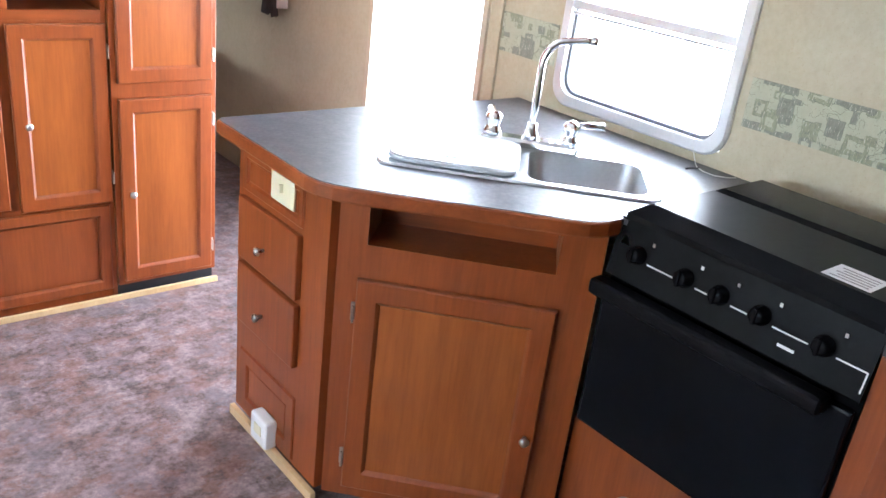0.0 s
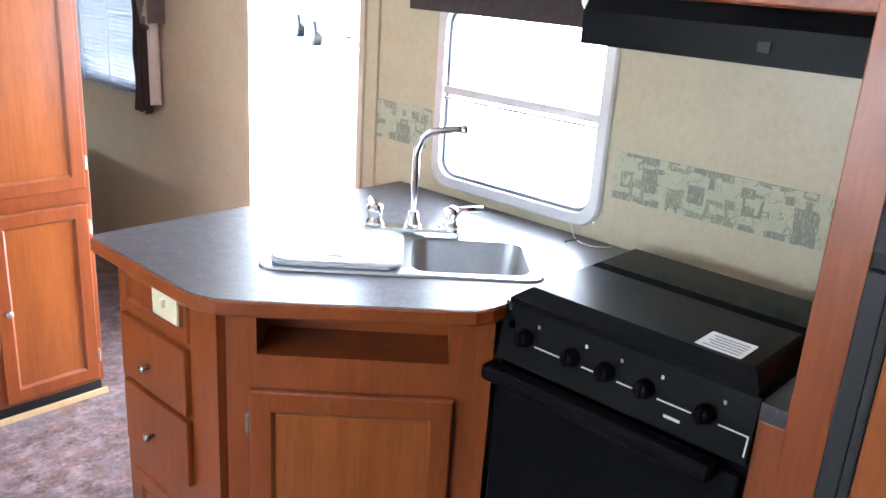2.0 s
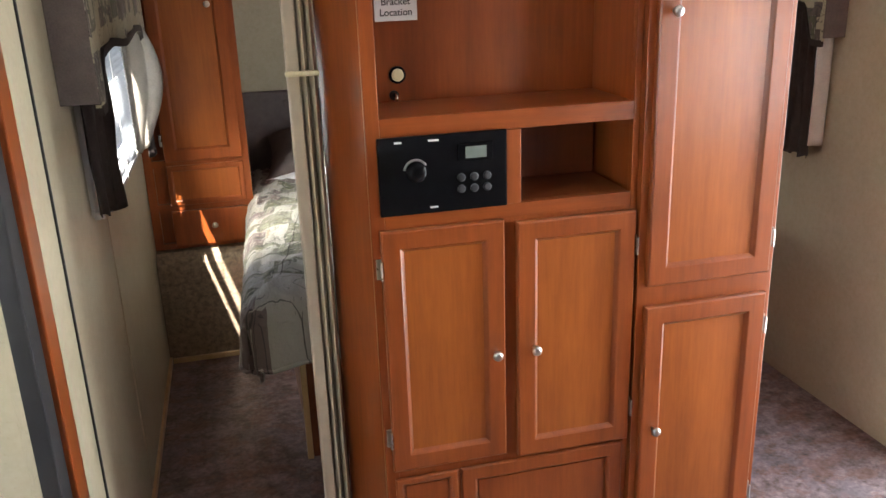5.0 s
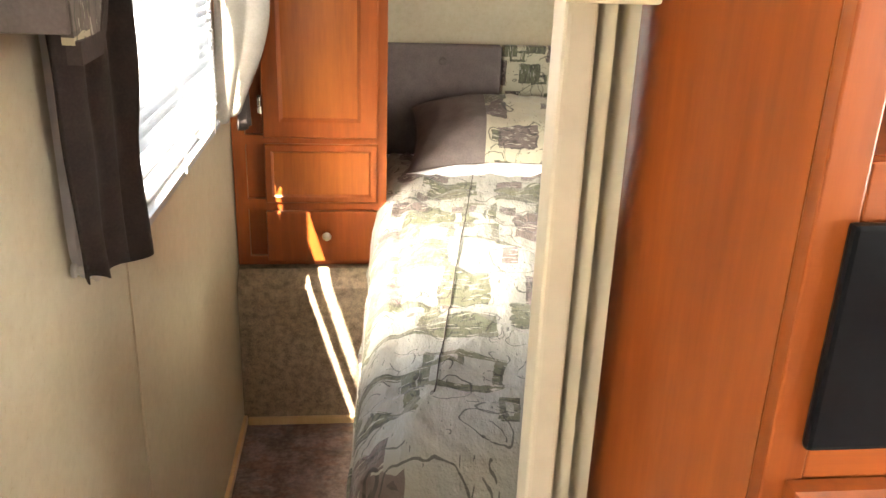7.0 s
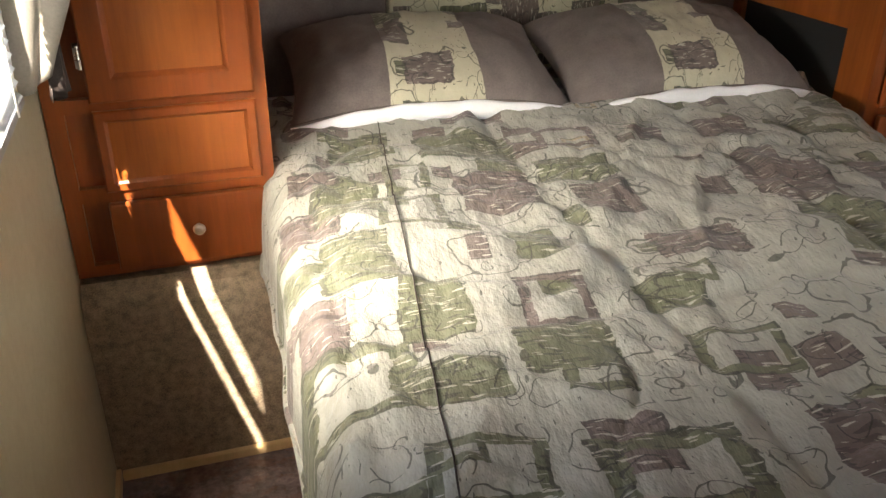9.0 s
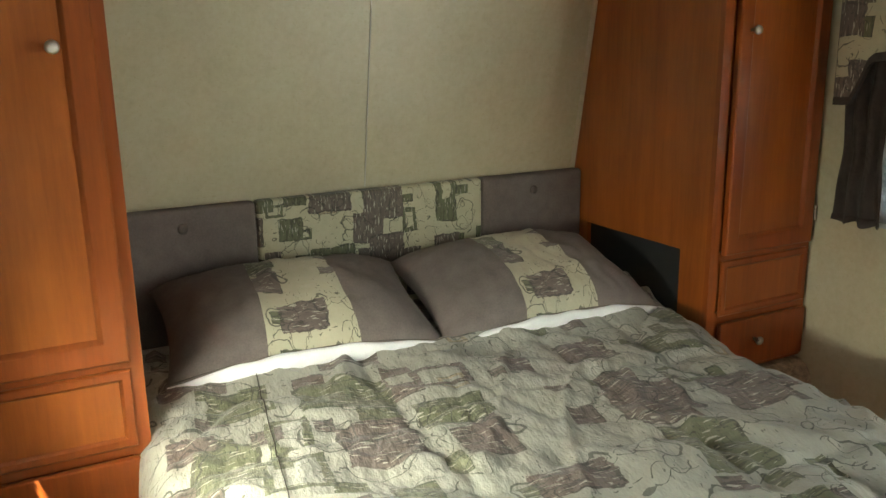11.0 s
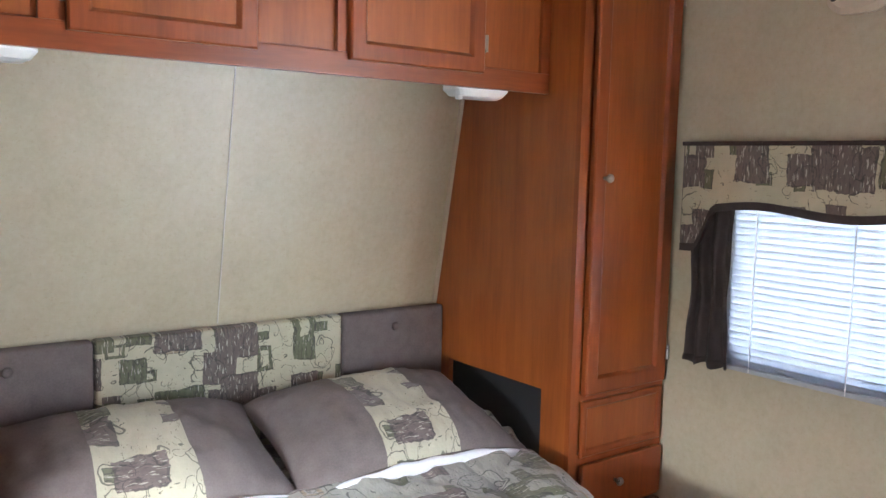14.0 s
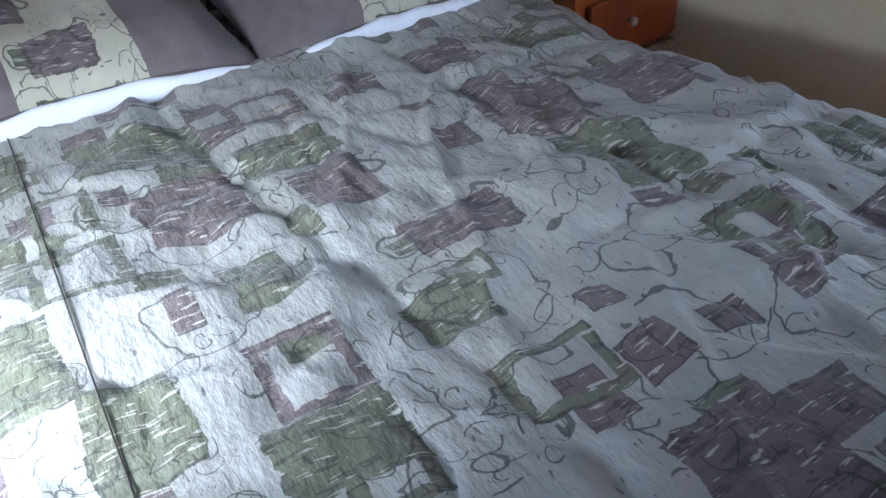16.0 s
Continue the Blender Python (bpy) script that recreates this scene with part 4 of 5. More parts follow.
cabinet_door(en, Matrix.Translation((0.258, EY - 0.001, 0.405)), 0.288, 0.615, (0.262, 0.285), "left", 0.052)
cabinet_door(en, Matrix.Translation((0.578, EY - 0.001, 0.390)), 0.300, 0.620, (0.040, 0.300), "right", 0.052)
bm = frame_ring(0.44, 0.335, 0.045, 0.008)
bm.transform(Matrix.Translation((0.43, EY + 0.001, 0.04)))
part("lower_frame", bm, WOOD, en)
bm = frame_ring(0.16, 0.335, 0.025, 0.008)
bm.transform(Matrix.Translation((0.262, EY + 0.001, 0.04)))
part("lower_frame", bm, WOOD, en)

rd = thing("radio", (0.405, EY, 1.052), "black built-in radio with knob, display and buttons", "radio")
part("panel", box(0.262, 0.556, EY - 0.012, EY - 0.002, 1.052, 1.228, 0.004), BLACK, rd)
part("volume_knob", lathe([(0.024, 0), (0.024, 0.010), (0.020, 0.022), (0.008, 0.024)], (0.345, EY - 0.012, 1.150), (0, -1, 0), 22), BLACK_GLOSS, rd, smooth=True)
part("crescent", tube([(0.345 + 0.026 * math.cos(radians(a)), EY - 0.014, 1.150 + 0.026 * math.sin(radians(a))) for a in range(30, 171, 14)], 0.0028, 8), NICKEL, rd, "bright crescent round the knob", smooth=True)
part("display", box(0.440, 0.522, EY - 0.016, EY - 0.011, 1.165, 1.205, 0.003), BLACK_GLOSS, rd)
part("screen", box(0.458, 0.506, EY - 0.0175, EY - 0.0155, 1.171, 1.197), LCD, rd, "pale grey display")
for k in range(6):
    x, z = 0.448 + 0.030 * (k % 3), 1.128 - 0.026 * (k // 3)
    part("button", lathe([(0.0095, 0), (0.0095, 0.004), (0.006, 0.005)], (x, EY - 0.012, z), (0, -1, 0), 12), RUBBER, rd, smooth=True)
for x, z, w in ((0.300, 1.214, 0.016), (0.375, 1.214, 0.024), (0.375, 1.064, 0.018)):
    part("printed_mark", box(x, x + w, EY - 0.0128, EY - 0.0118, z, z + 0.004), WHITE, rd)

sg = thing("notice", (0.36, RB, 1.45), "white notice with black words in the screen recess", "sign")
part("card", box(0.315, 0.417, RB - 0.0035, RB - 0.0005, 1.457, 1.567), PAPER, sg)
for k, word in enumerate(("LCD TV", "Mounting", "Bracket", "Location")):
    cu = bpy.data.curves.new("printed_word", "FONT")
    cu.body, cu.size, cu.align_x, cu.extrude, cu.offset = word, 0.0225, "CENTER", 0.0002, 0.0003
    tmp = new("printed_word", cu)
    me = bpy.data.meshes.new_from_object(tmp.evaluated_get(bpy.context.evaluated_depsgraph_get()))
    bpy.data.objects.remove(tmp)
    bm = bmesh.new()
    bm.from_mesh(me)
    bm.transform(Matrix.Translation((0.366, RB - 0.004, 1.5425 - 0.0245 * k)) @ Matrix.Rotation(radians(90), 4, "X"))
    part("printed_word", bm, INK, sg, "printed words " + word)
ot = thing("cable_outlet", (0.362, RB, 1.31), "round pale cable outlet in the screen recess", "outlet")
part("ring", lathe([(0.021, 0), (0.021, 0.004), (0.016, 0.006)], (0.362, RB - 0.0005, 1.332), (0, -1, 0), 18), BLACK, ot)
part("cap", lathe([(0.015, 0.004), (0.015, 0.008), (0.010, 0.009)], (0.362, RB - 0.0005, 1.332), (0, -1, 0), 18), IVORY, ot)
ot2 = thing("cable_plug", (0.352, RB, 1.268), "small metal cable plug in the screen recess", "plug")
part("collar", lathe([(0.012, 0), (0.012, 0.004), (0.006, 0.006)], (0.352, RB - 0.0005, 1.284), (0, -1, 0), 14), RUBBER, ot2)
part("pin", tube([(0.352, RB - 0.006, 1.286), (0.355, RB - 0.025, 1.285), (0.353, RB - 0.032, 1.276)], 0.0045, 8), CHROME, ot2, smooth=True)

tw = thing("tall_cupboard", (1.07, 3.3, 0), "tall cherry wood cupboard with two stacked doors", "cupboard")
part("body", box(0.886, 1.262, 3.132, 3.420, 0.055, TOP - 0.004, 0.002), WOOD, tw)
part("toe_kick", box(0.30, 1.262, 3.160, 3.175, 0.0, 0.055), RUBBER, tw, "black recessed toe kick")
part("kick_strip", box(0.25, 1.268, 3.115, 3.130, 0.0, 0.022, 0.003), PALE_WOOD, tw, "pale wooden strip at the floor")
cabinet_door(tw, Matrix.Translation((0.905, 3.131, 0.075)), 0.335, 0.685, (0.032, 0.345), "right", 0.055)
cabinet_door(tw, Matrix.Translation((0.905, 3.131, 0.815)), 0.335, 1.29, (0.032, 0.650), "right", 0.055)

# accordion door, folded against the unit's side
ad = thing("folding_door", (AX + 0.05, AY, 0), "cream vinyl accordion door folded open", "door")
zz = []
for k in range(5):
    zz.append((AX + 0.031 + 0.0095 * k, AY - 0.024 if k % 2 else AY + 0.012))
front = [(x, y - 0.004) for x, y in zz] + [(x, y + 0.004) for x, y in zz[::-1]]
part("pleats", prism(front, 0.015, TOP - 0.03), CREAM, ad)
part("lead_post", box(AX, AX + 0.028, AY - 0.022, AY + 0.022, 0.012, TOP - 0.03, 0.006, 3), CREAM, ad)
part("handle", box(AX - 0.006, AX + 0.070, AY - 0.046, AY - 0.029, 1.352, 1.364, 0.004), IVORY, ad)
part("track", box(LEFT + 0.002, AX + 0.072, AY - 0.013, AY + 0.013, TOP - 0.03, TOP - 0.002), CREAM, ad)

# ---- bedroom ----
bd = thing("bed_base", (0.75, 4.7, 0), "plain wooden platform under the bed", "bed base")
part("platform", box(0.10, 1.38, 3.92, 5.54, 0.0, 0.44), WOOD_SHADED, bd)
part("corner_trim", box(0.090, 0.110, 3.905, 3.925, 0.0, 0.44, 0.003), PALE_WOOD, bd, "pale corner strip")
mt = thing("mattress", (0.74, 4.6, 0.44), "mattress hidden under the comforter", "mattress")
part("pad", box(0.0, 1.40, 3.72, 5.53, 0.441, 0.665, 0.05, 3), PILLOW_WHITE, mt)

BX0, BX1, BY0, BY1, BZ = -0.025, 1.465, 3.64, 5.40, 0.705
SEAM = (0.102, 0.275)


def fold_down(d, r, drop):
    """Height and outward way of cloth that runs d past the edge of a bed with rounded shoulders of radius r."""
    arc = r * math.pi / 2
    if d <= 0:
        return 0.0, 0.0
    if d < arc:
        a = d / r
        return r * math.sin(a), r * (1 - math.cos(a))
    return r + 0.02 * (d - arc) / drop, r + (d - arc)


def comforter(u, v):
    w, l, r = BX1 - BX0, BY1 - BY0, 0.09
    drop = 0.26
    su, sv = -drop + u * (w - 2 * r + 2 * drop), -drop + v * (l - r + drop)
    ox, dx = fold_down(-su, r, drop) if su < 0 else fold_down(su - (w - 2 * r), r, drop)
    oy, dy = fold_down(-sv, r, drop)
    x = BX0 + r + min(max(su, 0), w - 2 * r) + (-ox if su < 0 else ox)
    y = BY0 + r + max(sv, 0) - oy
    down = max(dx, dy) + 0.25 * min(dx, dy)
    if dx > 0 and dy > 0:
        pull = 0.05 * min(1.0, min(dx, dy) / 0.15)
        x += pull if su < 0 else -pull
        y += pull
    flare = max(0.0, (y - 4.45) / 0.7) ** 2 * max(0.0, (x - 0.7) / 0.7)
    p = Vector((x + 0.05 * (y - 4.75) + 0.075 * flare, y, 0))
    n = noise.noise(Vector((su * 2.3, sv * 2.1, 0.3))) * 0.016 + noise.noise(Vector((su * 7, sv * 6, 4.0))) * 0.011 + noise.noise(Vector((su * 22, sv * 15, 9.0))) * 0.0045
    crumple = max(0.0, (sv - 1.15) / 0.35) * noise.noise(Vector((su * 22, sv * 8, 2.0))) * 0.020
    # quilting: puffs between shallow stitched valleys
    q = 0.0
    for f, depth, wide in ((3.6, 0.013, 5.0), (7.5, 0.008, 4.0)):
        e = abs(noise.noise(Vector((su * f, sv * f * 0.85, 7.0 + f)))) * wide
        q -= depth * max(0.0, 1.0 - e) ** 1.5
    for f, turned, depth in ((5.0, 0.6, 0.010), (6.0, -0.9, 0.008)):
        a_, b_ = su * math.cos(turned) - sv * math.sin(turned), su * math.sin(turned) + sv * math.cos(turned)
        e = abs(noise.noise(Vector((a_ * f, b_ * f * 0.3, 3.0 + f))))
        q += depth * max(0.0, 1.0 - e * 7.0)
    for s, pitch in ((su + 0.02, 0.46), (sv + 0.11, 0.52)):
        e = abs((s / pitch + 0.5) % 1.0 - 0.5) * pitch
        q -= 0.010 * math.exp(-(e / 0.018) ** 2)
    crown = 0.012 * math.sin(math.pi * min(max(su / (w - 2 * r), 0), 1))
    p.z = BZ - down + n + crumple + q + crown + 0.030 * min(1.0, flare)
    if down > r:
        p.x += noise.noise(Vector((sv * 6, 1.0, 3.0))) * 0.012
        p.y += noise.noise(Vector((su * 6, 5.0, 3.0))) * 0.012
    return p


cf = thing("comforter", (0.7, 4.5, BZ), "quilted comforter printed with brown and green squares on cream", "comforter", turn=-9)
part("cover", sheet(270, 280, comforter), QUILT, cf, smooth=True)
SPAN_U, SPAN_V = BX1 - BX0 - 0.18 + 0.52, BY1 - BY0 - 0.09 + 0.26


def on_cover(x, y, up=0.003):
    """The point of the comforter's upper side over a place on the bed."""
    return comforter((x - BX0 - 0.09 + 0.26) / SPAN_U, (y - BY0 - 0.09 + 0.26) / SPAN_V) + Vector((0, 0, up))


part("stitched_seam", tube([on_cover(SEAM[0] + (SEAM[1] - SEAM[0]) * k / 90, 3.80 + 1.36 * k / 90) for k in range(91)], 0.0012, 6), DARK_BROWN, cf, "dark stitched seam", smooth=True)
rim_pts = [comforter(0, 1 - k / 80) for k in range(81)] + [comforter(k / 80, 0) for k in range(1, 81)] + [comforter(1, k / 80) for k in range(1, 81)]
part("hem", tube(rim_pts, 0.007, 8), QUILT, cf, "rounded hem", smooth=True)


def pillow(at, turn, lean, label):
    """A plump sham: taupe ends, a printed middle and a white underside that shows along the front."""
    p = thing("pillow", at, label, "pillow", "pillows on the bed")
    p.matrix_world = pose(*at, lean, 0, turn)
    WHERE[p] = Matrix()
    L, W, H = 0.350, 0.235, 0.088

    def shell(u, v, s):
        cu, cv = 2 * u - 1, 2 * v - 1
        edge = max(0.0, 1 - abs(cu) ** 3.4) ** 0.55 * max(0.0, 1 - abs(cv) ** 2.6) ** 0.55
        sag = 1 - 0.06 * (1 - cu * cu) - 0.10 * abs(cu) ** 6
        pull = 1 - 0.07 * (1 - cv * cv)
        h = H * edge * (1.0 if s > 0 else 0.40)
        wr = noise.noise(Vector((cu * 4 + at[0] * 9, cv * 3, s))) * 0.016 * edge + noise.noise(Vector((cu * 11, cv * 6, 5 + s + at[0]))) * 0.007 * edge
        droop = -0.030 * abs(cu) ** 3 * (1 - 0.5 * cv)
        return Vector((cu * L * pull, cv * W * sag, s * h + s * wr + droop))

    def piece(name, u0, u1, s, material, lab, nu=24):
        part(name, sheet(nu, 32, lambda u, v: shell(u0 + u * (u1 - u0), v, s)), material, p, lab, local=True, smooth=True)

    piece("side_panel", 0.0, 0.335, 1, TAUPE, "taupe suede end")
    piece("middle_panel", 0.335, 0.665, 1, FABRIC, "printed middle panel")
    piece("side_panel", 0.665, 1.0, 1, TAUPE, "taupe suede end")
    piece("underside", 0.0, 1.0, -1, PILLOW_WHITE, "white cotton underside", 50)

    def roll(u, v):
        q = shell(u, 0.0, 1)
        a = 2 * math.pi * v
        fat = 0.5 + 0.5 * min(1, 6 * u, 6 * (1 - u))
        w = 0.005 * noise.noise(Vector((u * 9, at[0], 1.0)))
        return q + Vector((0, -0.010 + 0.015 * math.cos(a) * fat, -0.018 * fat + (0.025 + w) * math.sin(a) * fat + w))

    part("white_edge", sheet(70, 12, roll), PILLOW_WHITE, p, "white cotton roll along the front", local=True, smooth=True)
    part("piping", tube([shell(k / 40, 0.0, 1) + Vector((0, -0.004, 0.002)) for k in range(41)], 0.0045, 6), TAUPE, p, local=True, smooth=True)
    return p


pillow((0.445, 5.265, 0.795), -5, 12, "taupe pillow with printed middle and white underside")
pillow((1.120, 5.200, 0.795), -2, 13, "taupe pillow with printed middle and white underside")

hb = thing("headboard", (0.79, 5.54, 0.62), "padded headboard, taupe ends and printed middle", "headboard")
for nm, x0, x1, mat, lab in (("side_pad", 0.015, 0.422, TAUPE, "taupe padded panel"), ("middle_pad", 0.425, 1.160, FABRIC_UP, "printed padded panel"), ("side_pad", 1.163, 1.556, TAUPE, "taupe padded panel")):
    bm = box(x0, x1, 5.505, 5.553, 0.60, 1.040, 0.012, 3)
    pad = part(nm, bm, mat, hb, lab)
    if nm == "side_pad":
        part("button", lathe([(0.014, 0), (0.012, 0.004), (0.005, 0.006)], ((x0 + x1) / 2, 5.505, 0.985), (0, -1, 0), 14), TAUPE, pad, "covered button", smooth=True)

# wardrobes either side of the bed, standing on carpeted steps
WY = 4.90


def wardrobe(x0, x1, mirrored, label):
    w = thing("wardrobe", ((x0 + x1) / 2, 5.1, 0.49), label, "wardrobe", "wardrobes beside the bed")
    z0, z1 = 0.49, TOP - 0.004

    def pillar(xa, xb, ya):
        prof = [(ya, z0), (5.55, z0), (5.55, 1.045), (5.345, z1), (ya, z1)]
        return loops([[(x, y, z) for y, z in prof] for x in (xa, xb)], True, True)

    inner = x0 if mirrored else x1
    if mirrored:
        part("body", join(pillar(x0 + 0.02, x1, WY + 0.018)), WOOD, w)
        # bed-side panel with a cut-out niche; a black sheet stands for its inner shade
        part("bed_side_panel", join(box(x0, x0 + 0.02, WY + 0.018, 5.55, z0, 0.60), box(x0, x0 + 0.02, WY + 0.018, 5.02, 0.60, 0.860), box(x0, x0 + 0.02, 5.47, 5.55, 0.60, 0.860), loops([[(x, WY + 0.018, 0.860), (x, 5.55, 0.860), (x, 5.55, 1.045), (x, 5.345, z1), (x, WY + 0.018, z1)] for x in (x0, x0 + 0.02)], True, True)), PANEL, w)
        part("niche", box(x0 + 0.0165, x0 + 0.0195, 5.02, 5.47, 0.60, 0.860), RUBBER, w, "black sheet standing in for the shade inside the niche")
    else:
        part("body", pillar(x0, x1, WY + 0.018), WOOD, w)
    part("face_frame", join(box(x0, x0 + 0.035, WY, WY + 0.018, z0, z1), box(x1 - 0.035, x1, WY, WY + 0.018, z0, z1), box(x0 + 0.035, x1 - 0.035, WY, WY + 0.018, z1 - 0.03, z1), box(x0 + 0.035, x1 - 0.035, WY, WY + 0.018, 0.84, 0.868), box(x0 + 0.035, x1 - 0.035, WY, WY + 0.018, 0.655, 0.685), box(x0 + 0.035, x1 - 0.035, WY, WY + 0.018, z0, 0.515)), WOOD, w)
    dx0, dx1 = x0 + 0.042, x1 - (0.012 if mirrored else 0.025)
    if not mirrored:
        dx0 = x0 + 0.085
    kx = 0.040 if mirrored else dx1 - dx0 - 0.072
    cabinet_door(w, Matrix.Translation((dx0, WY, 0.862)), dx1 - dx0, z1 - 0.035 - 0.862, (kx, 0.610 + (0.015 if mirrored else 0)), "right" if mirrored else "left", 0.055)
    bm = frame_ring(dx1 - dx0, 0.168, 0.028, 0.010)
    bm.transform(Matrix.Translation((dx0, WY, 0.676)))
    fp_ = part("fixed_panel", bm, WOOD, w)
    bm = box(dx0 + 0.025, dx1 - 0.025, WY - 0.004, WY + 0.010, 0.70, 0.82)
    part("panel", bm, PANEL, fp_)
    dr = part("drawer", box(dx0, dx1, WY - 0.019, WY - 0.001, 0.505, 0.655, 0.005), WOOD, w)
    knob(Matrix.Translation((0, WY, 0)), -0.155 if not mirrored else 1.74, 0.588, -0.019, dr)
    return w


wardrobe(LEFT + 0.003, 0.012, False, "tall cherry wood wardrobe with a drawer, sunlit")
wardrobe(1.558, RIGHT - 0.003, True, "tall cherry wood wardrobe with a dark side niche")


def carpet_step(x0, x1, label):
    s = thing("carpeted_step", ((x0 + x1) / 2, 5.1, 0), label, "step")
    prof = [(4.842, 0.0), (4.842, 0.40), (4.848, 0.435), (4.866, 0.462), (4.895, 0.478), (5.5, 0.486), (5.5, 0.0)]
    part("carpet", loops([[(x, y, z) for y, z in prof] for x in (x0, x1)], True, True), CARPET, s)
    part("kick_strip", box(x0 + 0.012, x1, 4.826, 4.841, 0.0, 0.022, 0.003), PALE_WOOD, s, "pale wooden strip at the floor")


carpet_step(LEFT + 0.002, 0.095, "box step covered in brown speckled carpet")
carpet_step(1.385, RIGHT - 0.002, "box step covered in brown speckled carpet")

# overhead cabinet above the bed
UY, UZ = 5.03, 1.752
oc = thing("overhead_cabinet", (0.78, 5.2, UZ), "cherry wood overhead cabinet with two doors", "cabinet")
prof = [(UY + 0.018, UZ + 0.012), (5.415, UZ + 0.012), (5.345, TOP - 0.004), (UY + 0.018, TOP - 0.004)]
part("body", loops([[(x, y, z) for y, z in prof] for x in (0.014, 1.556)], True, True), WOOD, oc)
part("bottom_rail", box(0.014, 1.556, UY - 0.002, UY + 0.018, UZ - 0.030, UZ + 0.026, 0.003), WOOD_X, oc)
part("top_rail", box(0.014, 1.556, UY, UY + 0.018, TOP - 0.030, TOP - 0.005, 0.002), WOOD_X, oc)
for x0, x1 in ((0.014, 0.030), (0.215, 0.262), (0.650, 0.664), (0.864, 0.892), (1.303, 1.312), (1.524, 1.556)):
    part("stile", box(x0, x1, UY, UY + 0.018, UZ + 0.026, TOP - 0.030, 0.001), WOOD, oc)
for x0, x1 in ((0.030, 0.215), (0.664, 0.864), (1.312, 1.524)):
    bm = frame_ring(x1 - x0, TOP - 0.030 - UZ - 0.026, 0.012, 0.004)
    bm.transform(Matrix.Translation((x0, UY + 0.017, UZ + 0.026)))
    fpn = part("fixed_panel", bm, WOOD, oc)
    part("panel", box(x0, x1, UY + 0.0125, UY + 0.0175, UZ + 0.03, TOP - 0.034), PANEL, fpn)
cabinet_door(oc, Matrix.Translation((0.264, UY, UZ + 0.008)), 0.392, 0.352, (0.354, 0.168), "left", 0.048)
cabinet_door(oc, Matrix.Translation((0.892, UY, UZ + 0.008)), 0.410, 0.352, (0.018, 0.172), "right", 0.048)


def reading_light(x, label):
    UL = UZ - 0.020
    l = thing("reading_light", (x, 5.09, UL), label, "lamp", "reading lights over the bed")
    part("body", loops([[(x + px, 5.09 + py, z) for px, py in rounded(-0.095 + k, 0.095 - k, -0.045 + k, 0.045 - k, 0.03, 4)] for k, z in ((0, UL + 0.010), (0.0, UL - 0.014), (0.012, UL - 0.030))], True, True), WHITE, l)
    part("lens", loops([[(x + 0.02 + px, 5.09 + py, z) for px, py in rounded(-0.06 + k, 0.06 - k, -0.032 + k, 0.032 - k, 0.02, 4)] for k, z in ((0, UL - 0.0295), (0.01, UL - 0.036))], True, True), ALU, l, "ribbed clear lens")
    part("switch", cylinder((x - 0.07, 5.075, UL - 0.040), (x - 0.07, 5.075, UL - 0.028), 0.010, n=14), WHITE, l)


reading_light(0.128, "white reading light, switched off, under the overhead cabinet")
reading_light(1.335, "white reading light, switched off, under the overhead cabinet")


# ---- bedroom windows: blinds, curtains and valances ----
def blinds(x, y0, y1, z0, z1, into, tilt, label, left_out=()):
    b = thing("venetian_blind", (x, (y0 + y1) / 2, z0), label, "blind")
    n = int((z1 - z0) / 0.0205)
    a = radians(tilt)
    h = 0.0125
    me = None
    short = None
    for k in range(n):
        z = z0 + 0.018 + k * (z1 - z0 - 0.03) / n
        if k in left_out:
            # slats left out to let sun streaks through; an added stub trims their far end
            if short is None:
                half = (y1 - y0) / 2
                bm = loops([[(into * s * h * math.cos(a), y, s * h * math.sin(a)) for s in (-1, 0, 1)] for y in (half - 0.20, half)], closed=False)
                bmesh.ops.solidify(bm, geom=list(bm.faces), thickness=0.0006)
                stub = part("slat", bm, SLAT, b, local=True)
                short = stub.data
            else:
                stub = new("slat", short)
                stub.parent = b
            stub.location = (0, 0, z - z0)
            continue
        if me is None:
            rows = []
            for s in (-1, -0.5, 0, 0.5, 1):
                c = 0.0015 * (1 - s * s)
                rows.append((s * h * math.cos(a) - c * math.sin(a), s * h * math.sin(a) + c * math.cos(a)))
            bm = loops([[(into * px, y, pz) for px, pz in rows] for y in (-(y1 - y0) / 2, (y1 - y0) / 2)], closed=False)
            bmesh.ops.solidify(bm, geom=list(bm.faces), thickness=0.0006)
            first = part("slat", bm, SLAT, b, local=True)
            first.location = (0, 0, z - z0)
            me = first.data
        else:
            o_ = new("slat", me)
            o_.parent = b
            o_.location = (0, 0, z - z0)
    part("bottom_rail", box(x - 0.012, x + 0.012, y0, y1, z0 - 0.004, z0 + 0.010, 0.003), SLAT, b)
    part("head_rail", box(x - 0.014, x + 0.014, y0, y1, z1 - 0.02, z1 + 0.012, 0.003), SLAT, b)
    for y in (y0 + 0.08, y1 - 0.08, (y0 + y1) / 2):
        part("cord", tube([(x + into * 0.0135, y, z0), (x + into * 0.0135, y, z1)], 0.0016, 6), WHITE, b)
    return b


blinds(RIGHT - 0.028, RWIN[0] + 0.02, RWIN[1] - 0.02, 0.955, 1.50, -1, 64, "pale grey venetian blind with nearly closed slats")
blinds(LEFT + 0.022, 3.745, 4.55, 0.972, 1.50, 1, -42, "sunlit pale venetian blind, slats half open", (0, 1, 2, 3, 4, 9, 10, 11, 12, 13, 14))


